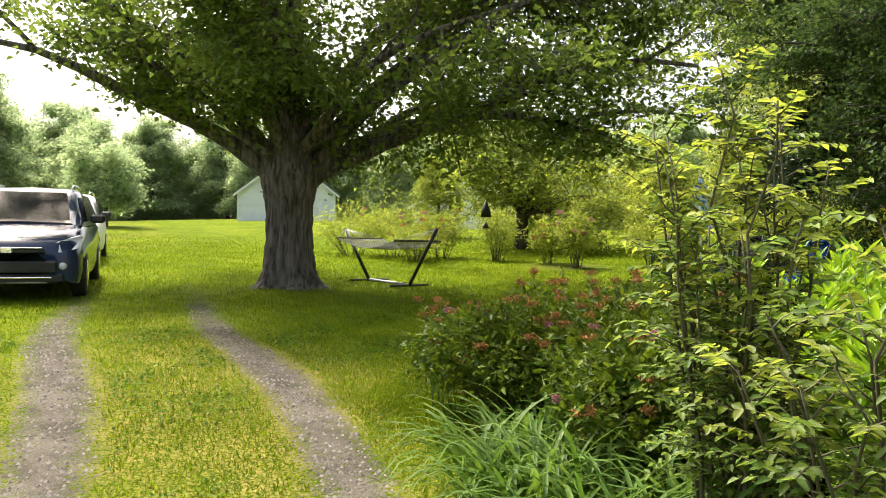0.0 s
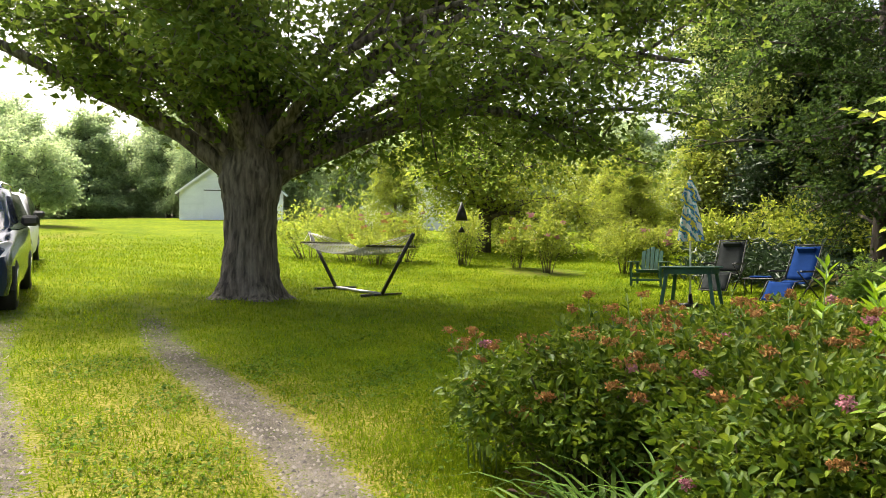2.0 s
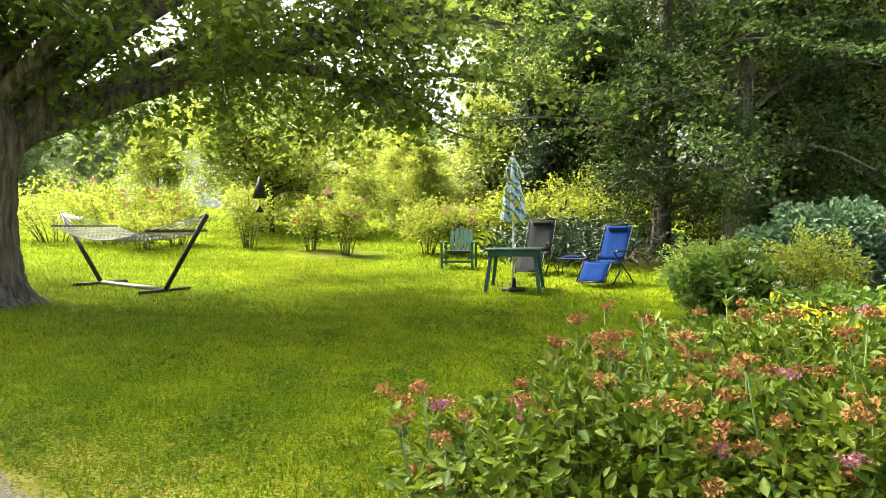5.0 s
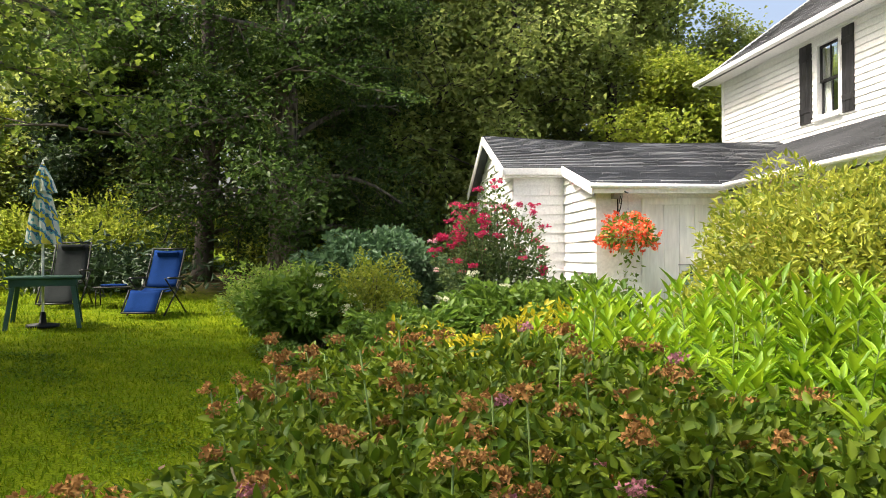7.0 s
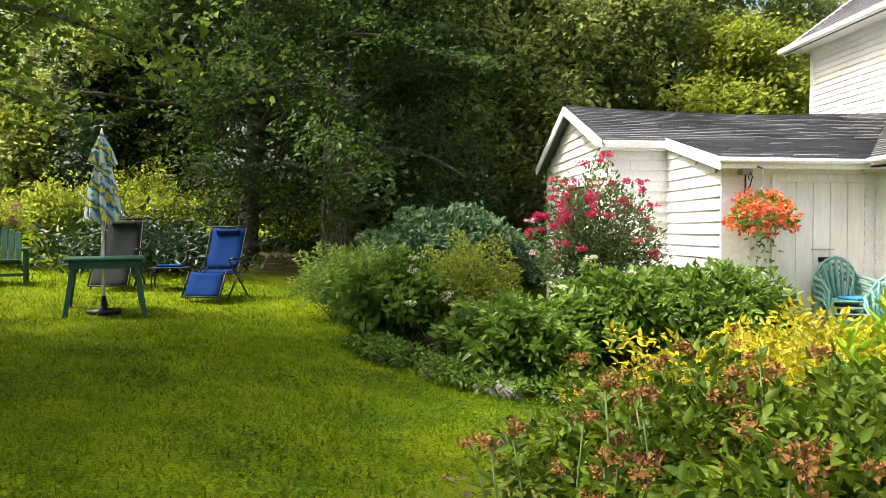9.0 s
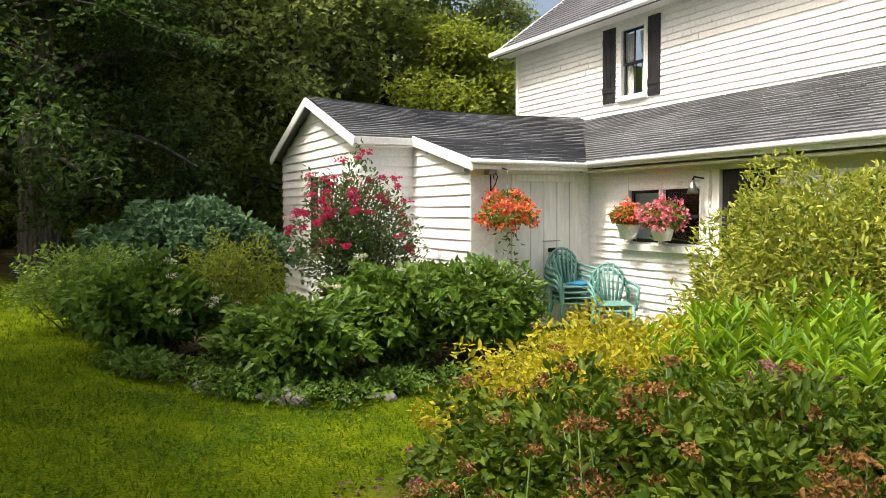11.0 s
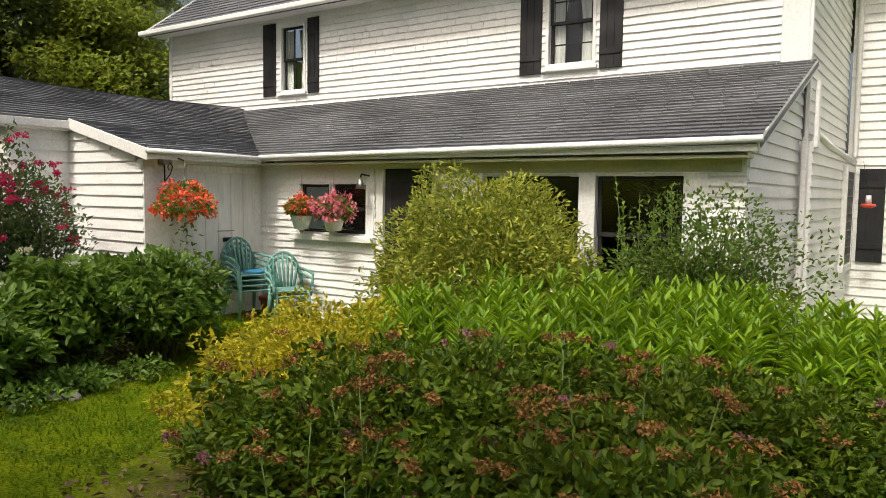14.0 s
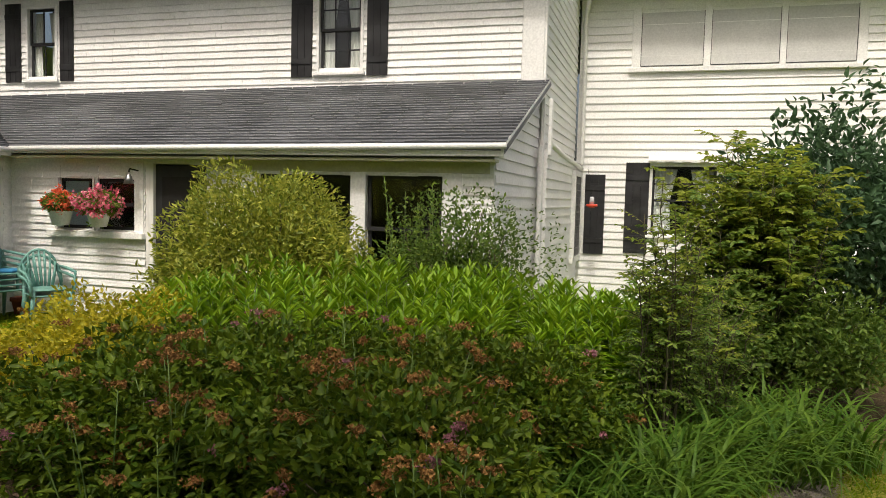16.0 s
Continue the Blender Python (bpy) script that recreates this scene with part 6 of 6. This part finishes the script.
# parked car
def car(name, x, y, turn, paint, label, top=1.66):
    t = tagged(new(name), label, "car")
    t.matrix_basis = pose(x, y, gz(x, y) - 0.04, 0, 0, turn) @ pose(0, 0, 0, 3.2)
    # side profile, nose towards -y; stations of half width and height
    def shell(nm, rows, material, lab=""):
        v, tri = [], []
        S = len(rows[0][1])
        for yy, pts in rows:
            for px, pz in pts:
                v.append((px, yy, pz))
        for i in range(len(rows) - 1):
            for j in range(S - 1):
                q = i * S + j
                tri += [(q, q + 1, q + S + 1), (q, q + S + 1, q + S)]
        for e in (0, len(rows) - 1):
            o = e * S
            tri += [(o, o + j, o + j + 1) for j in range(1, S - 1)]
        ob = put(nm, mesh_np(nm, v, tri, material, True), t, lab)
        return ob

    def section(w, zb, zt, rnd):
        a = [(-w * 0.96, zb), (-w, zb + 0.15), (-w, (zb + zt) / 2), (-w * (1 - rnd * 0.3), zt - 0.12), (-w * (1 - rnd), zt - 0.02), (0, zt)]
        return a + [(-p, q) for p, q in a[-2::-1]]

    low = [(-2.31, section(0.5, 0.42, 0.74, 0.3)), (-2.28, section(0.7, 0.33, 0.8, 0.25)), (-2.2, section(0.82, 0.28, 0.87, 0.22)), (-2.02, section(0.89, 0.26, 0.95, 0.22)), (-1.6, section(0.91, 0.28, 1.03, 0.25)), (-0.9, section(0.92, 0.28, 1.11, 0.15)), (0.5, section(0.92, 0.28, 1.1, 0.1)), (1.7, section(0.91, 0.3, 1.12, 0.1)), (2.2, section(0.85, 0.35, 1.1, 0.2)), (2.3, section(0.7, 0.45, 1.0, 0.2))]
    shell("body", low, paint)
    cab = lambda w, wt, zt: [(-w, 1.05), (-(w + wt) / 2, (1.05 + zt) / 2), (-wt, zt - 0.05), (-wt * 0.85, zt), (0, zt + 0.02)] + [(wt * 0.85, zt), (wt, zt - 0.05), ((w + wt) / 2, (1.05 + zt) / 2), (w, 1.05)]
    shell("cabin", [(-0.98, cab(0.82, 0.78, 1.1)), (-0.62, cab(0.84, 0.72, 1.36)), (-0.25, cab(0.86, 0.68, top - 0.05)), (0.5, cab(0.87, 0.68, top)), (1.5, cab(0.86, 0.66, top - 0.04)), (2.05, cab(0.82, 0.6, 1.4)), (2.22, cab(0.8, 0.7, 1.12))], paint)
    ws = [(-0.97, -0.66, 1.125), (-0.97, 0.66, 1.125), (-0.29, 0.55, top - 0.095), (-0.29, -0.55, top - 0.095)]
    bm = bmesh.new()
    V = [bm.verts.new((q[1], q[0] - 0.03, q[2] + 0.02)) for q in ws]
    bm.faces.new(V)
    bmesh.ops.solidify(bm, geom=bm.faces[:], thickness=0.012)
    part("windscreen", bm, DARKGLASS, t, "dark reflecting windscreen")
    for s in (-1, 1):
        bm = bmesh.new()
        V = [bm.verts.new(q) for q in ((s * 0.872, -0.55, 1.14), (s * 0.885, 1.7, 1.14), (s * 0.73, 1.55, top - 0.1), (s * 0.745, -0.15, top - 0.1))]
        bm.faces.new(V)
        bmesh.ops.solidify(bm, geom=bm.faces[:], thickness=0.012)
        part("side_window", bm, DARKGLASS, t)
        bm = bmesh.new()
        prism(bm, [(s * 0.42, -2.3, 0.72), (s * 0.66, -2.27, 0.71), (s * 0.85, -2.12, 0.76), (s * 0.9, -1.86, 0.9), (s * 0.86, -1.9, 0.93), (s * 0.62, -2.2, 0.86)], (0, 0.12, 0.012))
        bmesh.ops.recalc_face_normals(bm, faces=bm.faces)
        part("headlight", bm, LAMPGLASS, t, "clear swept-back headlight")
        tubes("fog_lamp", [([(s * 0.68, -2.29, 0.52), (s * 0.68, -2.2, 0.52)], [0.05, 0.055])], LAMPGLASS, t, "", 14)
        part("arch_trim", boxm((s * 0.9 - 0.03, -1.78, 0.3), (s * 0.9 + 0.03, -1.74, 0.62), 0.01), BLACK, t)
        mi = part("wing_mirror", boxm((s * 1.02 - 0.11, -0.62, 1.1), (s * 1.02 + 0.11, -0.48, 1.25), 0.04), BLACK, t)
        tubes("roof_rail", [([(s * 0.62, -0.1, top - 0.02), (s * 0.62, 0.0, top + 0.05), (s * 0.62, 1.4, top + 0.04), (s * 0.62, 1.5, top - 0.03)], 0.018)], CHROME, t)
        for yy in (-1.4, 1.3):
            w = tubes("tyre", [([(s * 0.72, yy, 0.34), (s * 0.74, yy, 0.34), (s * 0.91, yy, 0.34), (s * 0.93, yy, 0.34)], [0.28, 0.34, 0.34, 0.28])], TYRE, t, "", 26)
            tubes("rim", [([(s * 0.925, yy, 0.34), (s * 0.935, yy, 0.34), (s * 0.94, yy, 0.34)], [0.22, 0.21, 0.05])], CHROME, w, "", 20)
    part("grille", boxm((-0.46, -2.335, 0.7), (0.46, -2.26, 0.76), 0.015), BLACK, t)
    part("grille_bar", boxm((-0.44, -2.345, 0.765), (0.44, -2.29, 0.785), 0.006), CHROME, t, "chrome grille bar")
    part("air_intake", boxm((-0.62, -2.33, 0.42), (0.62, -2.27, 0.6), 0.03), BLACK, t)
    part("badge", boxm((-0.08, -2.36, 0.71), (0.08, -2.33, 0.79), 0.02), CHROME, t)
    part("bumper_bar", boxm((-0.55, -2.34, 0.35), (0.55, -2.3, 0.375), 0.008), CHROME, t)
    part("bumper", boxm((-0.7, -2.31, 0.28), (0.7, -2.15, 0.42), 0.03), BLACK, t)
    part("skid_plate", boxm((-0.5, -2.3, 0.28), (0.5, -2.15, 0.33), 0.015), METAL, t)
    return t


car("car", -17.9, 2.07, 75.7, NAVY, "dark blue sport utility car parked on the drive")
car("car", -24.4, 3.5, 75.7, plain("white_car_paint", (0.7, 0.7, 0.7), 0.25), "white car parked behind the blue one")

# garage and barn across the lawn
def outbuilding(name, x, y, turn, w, d, h, ridge, label, doors=(), windows=(), sink=0.4):
    t = tagged(new(name), label, "outbuilding")
    t.matrix_basis = pose(x, y, gz(x, y) - 0.1, 0, 0, turn)
    bm = bmesh.new()
    prism(bm, [(-w / 2, 0, -sink), (w / 2, 0, -sink), (w / 2, 0, h), (0, 0, ridge), (-w / 2, 0, h)], (0, d, 0))
    body = part("wall", bm, WHITE, t)
    n = int((ridge - 0.1) / 0.2)
    for k in range(n):
        z = 0.02 + k * 0.2
        hw = w / 2 if z < h else w / 2 * (ridge - z - 0.1) / (ridge - h)
        if hw > 0.15:
            bm = bmesh.new()
            prism(bm, [(-hw, 0, z), (-hw, -0.025, z), (-hw, -0.005, z + 0.2), (-hw, 0, z + 0.2)], (2 * hw, 0, 0))
            part("clapboard", bm, WHITE, body)
        if z < h - 0.1:
            for s in (-1, 1):
                bm = bmesh.new()
                prism(bm, [(s * w / 2, 0, z), (s * (w / 2 + 0.025), 0, z), (s * (w / 2 + 0.005), 0, z + 0.2), (s * w / 2, 0, z + 0.2)], (0, d, 0))
                part("clapboard", bm, WHITE, body)
    for s in (-1, 1):
        bm = bmesh.new()
        prism(bm, [(0, -0.35, ridge + 0.05), (s * (w / 2 + 0.35), -0.35, h - 0.2), (s * (w / 2 + 0.35), -0.35, h - 0.08), (0, -0.35, ridge + 0.18)], (0, d + 0.7, 0))
        part("roof_slope", bm, ROOF, t)
        a, c = Vector((0, -0.36, ridge + 0.02)), Vector((s * (w / 2 + 0.3), -0.36, h - 0.2))
        trimbar(a, c, 0.04, 0.16, TRIM, t, "bargeboard")
    for a, c, z1 in doors:
        dd = part("door", boxm((a, -0.05, 0.0), (c, -0.027, z1), 0.005), TRIM, t, "white garage door")
        for z in (z1,):
            part("door_head", boxm((a, -0.07, z), (c, -0.02, z + 0.08), 0.005), BARK, dd)
    for a, c, z0, z1 in windows:
        wn_ = part("window", boxm((a - 0.1, -0.06, z0 - 0.1), (c + 0.1, -0.027, z1 + 0.1), 0.005), TRIM, t)
        part("pane", boxm((a, -0.075, z0), (c, -0.061, z1)), DARKGLASS, wn_)
        part("bar", boxm(((a + c) / 2 - 0.02, -0.085, z0), ((a + c) / 2 + 0.02, -0.076, z1)), TRIM, wn_)
        part("bar", boxm((a, -0.0855, (z0 + z1) / 2 - 0.02), (c, -0.0765, (z0 + z1) / 2 + 0.02)), TRIM, wn_)
    return t


outbuilding("garage", -61.4, 25.9, 66, 8.0, 9, 2.3, 5.4, "white clapboard garage with two doors", doors=((-2.2, 0.0, 2.4), (0.2, 2.4, 2.2)))
outbuilding("barn", -40.9, 31.4, 50, 11, 9, 1.7, 4.1, "low grey-white clapboard barn with a wide gable", windows=((-3.1, -2.2, 1.3, 2.4),), sink=0.8)


# ---------------------------------------------------------------- grass blades, clover and litter
def grass():
    r = np.random.default_rng(3)
    n = 760000
    d = 36 * r.uniform(0, 1, n) ** 0.95
    a = r.uniform(0, 2 * np.pi, n)
    x, y = -8.6 + d * np.cos(a), 3.6 + d * np.sin(a)
    c, s = drive_dist(x, y)
    fade = np.clip(1.75 - s / 9, 0, 1)
    track = np.maximum(np.exp(-((c - 0.82) / 0.28) ** 4), np.exp(-((c + 0.8) / 0.3) ** 4)) * fade
    keep = (bed_mask(x, y) < 0.3) & (track < r.uniform(0.05, 0.7, n)) & (x < -3.2) & (r.uniform(0, 1, n) < (36 - d) / 16)
    x, y, d = x[keep], y[keep], d[keep]
    n = len(x)
    h = r.uniform(0.02, 0.05, n) * (1 + 0.05 * np.minimum(d, 14))
    b = np.stack([x, y, ground_z(x, y) + 0.02 * np.sin(x * 1.7 + np.sin(y * 1.3)) * np.sin(y * 1.9) - 0.004], 1)
    way = unit(np.stack([r.normal(0, 0.5, n), r.normal(0, 0.5, n), np.ones(n)], 1))
    side = unit(np.stack([r.normal(size=n), r.normal(size=n), 0 * x], 1)) * (r.uniform(0.0025, 0.006, n) * (1 + d / 9))[:, None]
    v = np.stack([b - side, b + side, b + way * h[:, None]], 1).reshape(-1, 3)
    tri = np.arange(3 * n).reshape(-1, 3)
    tagged(put("grass", mesh_np("grass", v, tri, GRASS)), "short mown grass blades of the lawn", "grass", kind="stuff")
    # clover and weeds among the grass
    n = 90000
    x = -12.5 + 9.5 * r.uniform(0, 1, n)
    y = -1.5 + 12 * r.uniform(0, 1, n)
    c, s = drive_dist(x, y)
    track = np.maximum(np.exp(-((c - 0.82) / 0.3) ** 4), np.exp(-((c + 0.8) / 0.32) ** 4)) * np.clip(1.75 - s / 9, 0, 1)
    patch = np.sin(x * 2.1 + 1.3 * np.sin(y * 1.7)) * np.sin(y * 2.3 + np.sin(x * 1.1)) + 0.6 * np.sin(x * 5.3 + y * 3.1)
    keep = (bed_mask(x, y) < 0.3) & (track < 0.4) & (patch > r.uniform(-0.3, 1.3, n)) & (x < -3.2)
    x, y = x[keep], y[keep]
    n = len(x)
    b = np.stack([x, y, ground_z(x, y) + 0.02 * np.sin(x * 1.7 + np.sin(y * 1.3)) * np.sin(y * 1.9) + r.uniform(0.01, 0.04, n)], 1)
    w = unit(r.normal(size=(n, 3)) * [1, 1, 0.3])
    L = r.uniform(0.018, 0.045, n)
    tagged(put("clover", mesh_np("clover", *leaf_np(b, w, r.normal(size=(n, 3)) * 0.35 + [0, 0, 1], L, L * 0.7), CLOVER)), "clover and broad weeds in the lawn", "clover", kind="stuff")
    # litter in the beds
    n = 9000
    x = -11 + 8 * r.uniform(0, 1, n)
    y = 1.5 + 14 * r.uniform(0, 1, n)
    keep = bed_mask(x, y) > 0.25
    x, y = x[keep], y[keep]
    b = np.stack([x, y, ground_z(x, y) + 0.015], 1)
    n = len(x)
    w = unit(r.normal(size=(n, 3)) * [1, 1, 0.25])
    L = r.uniform(0.03, 0.09, n)
    tagged(put("leaf_litter", mesh_np("leaf_litter", *leaf_np(b, w, r.normal(size=(n, 3)) * 0.4 + [0, 0, 1], L, L * 0.5), LITTER)), "dry bark and leaf litter on the beds", "litter", kind="stuff")
    # gravel
    n = 110000
    x = -15 + 12 * r.uniform(0, 1, n)
    y = -4 + 9 * r.uniform(0, 1, n)
    c, s = drive_dist(x, y)
    track = np.maximum(np.exp(-((c - 0.82) / 0.25) ** 4), np.exp(-((c + 0.8) / 0.27) ** 4)) * np.clip(1.75 - s / 9, 0, 1)
    keep = track > r.uniform(0.3, 1.3, n)
    x, y = x[keep], y[keep]
    n = len(x)
    k = r.uniform(0.005, 0.018, n)[:, None]
    b = np.stack([x, y, ground_z(x, y) + 0.02 * np.sin(x * 1.7 + np.sin(y * 1.3)) * np.sin(y * 1.9)], 1)
    a = r.uniform(0, 6.28, n)
    o = [np.stack([np.cos(a + q), np.sin(a + q), 0 * a], 1) * k for q in (0, 2.1, 4.2)]
    v = np.stack([b + o[0], b + o[1], b + o[2], b + np.array([0, 0, 1.0]) * k * 0.9], 1).reshape(-1, 3)
    q = np.arange(n)[:, None] * 4
    tri = np.concatenate([q + [0, 1, 3], q + [1, 2, 3], q + [2, 0, 3]], 1).reshape(-1, 3)
    tagged(put("gravel", mesh_np("gravel", v, tri, GRAVEL)), "loose grey gravel in the wheel tracks", "gravel", kind="stuff")


GRAVEL = leaf_mat("gravel_stone", (0.045, 0.04, 0.033), (0.19, 0.17, 0.145), 0.0, 0.9)
grass()
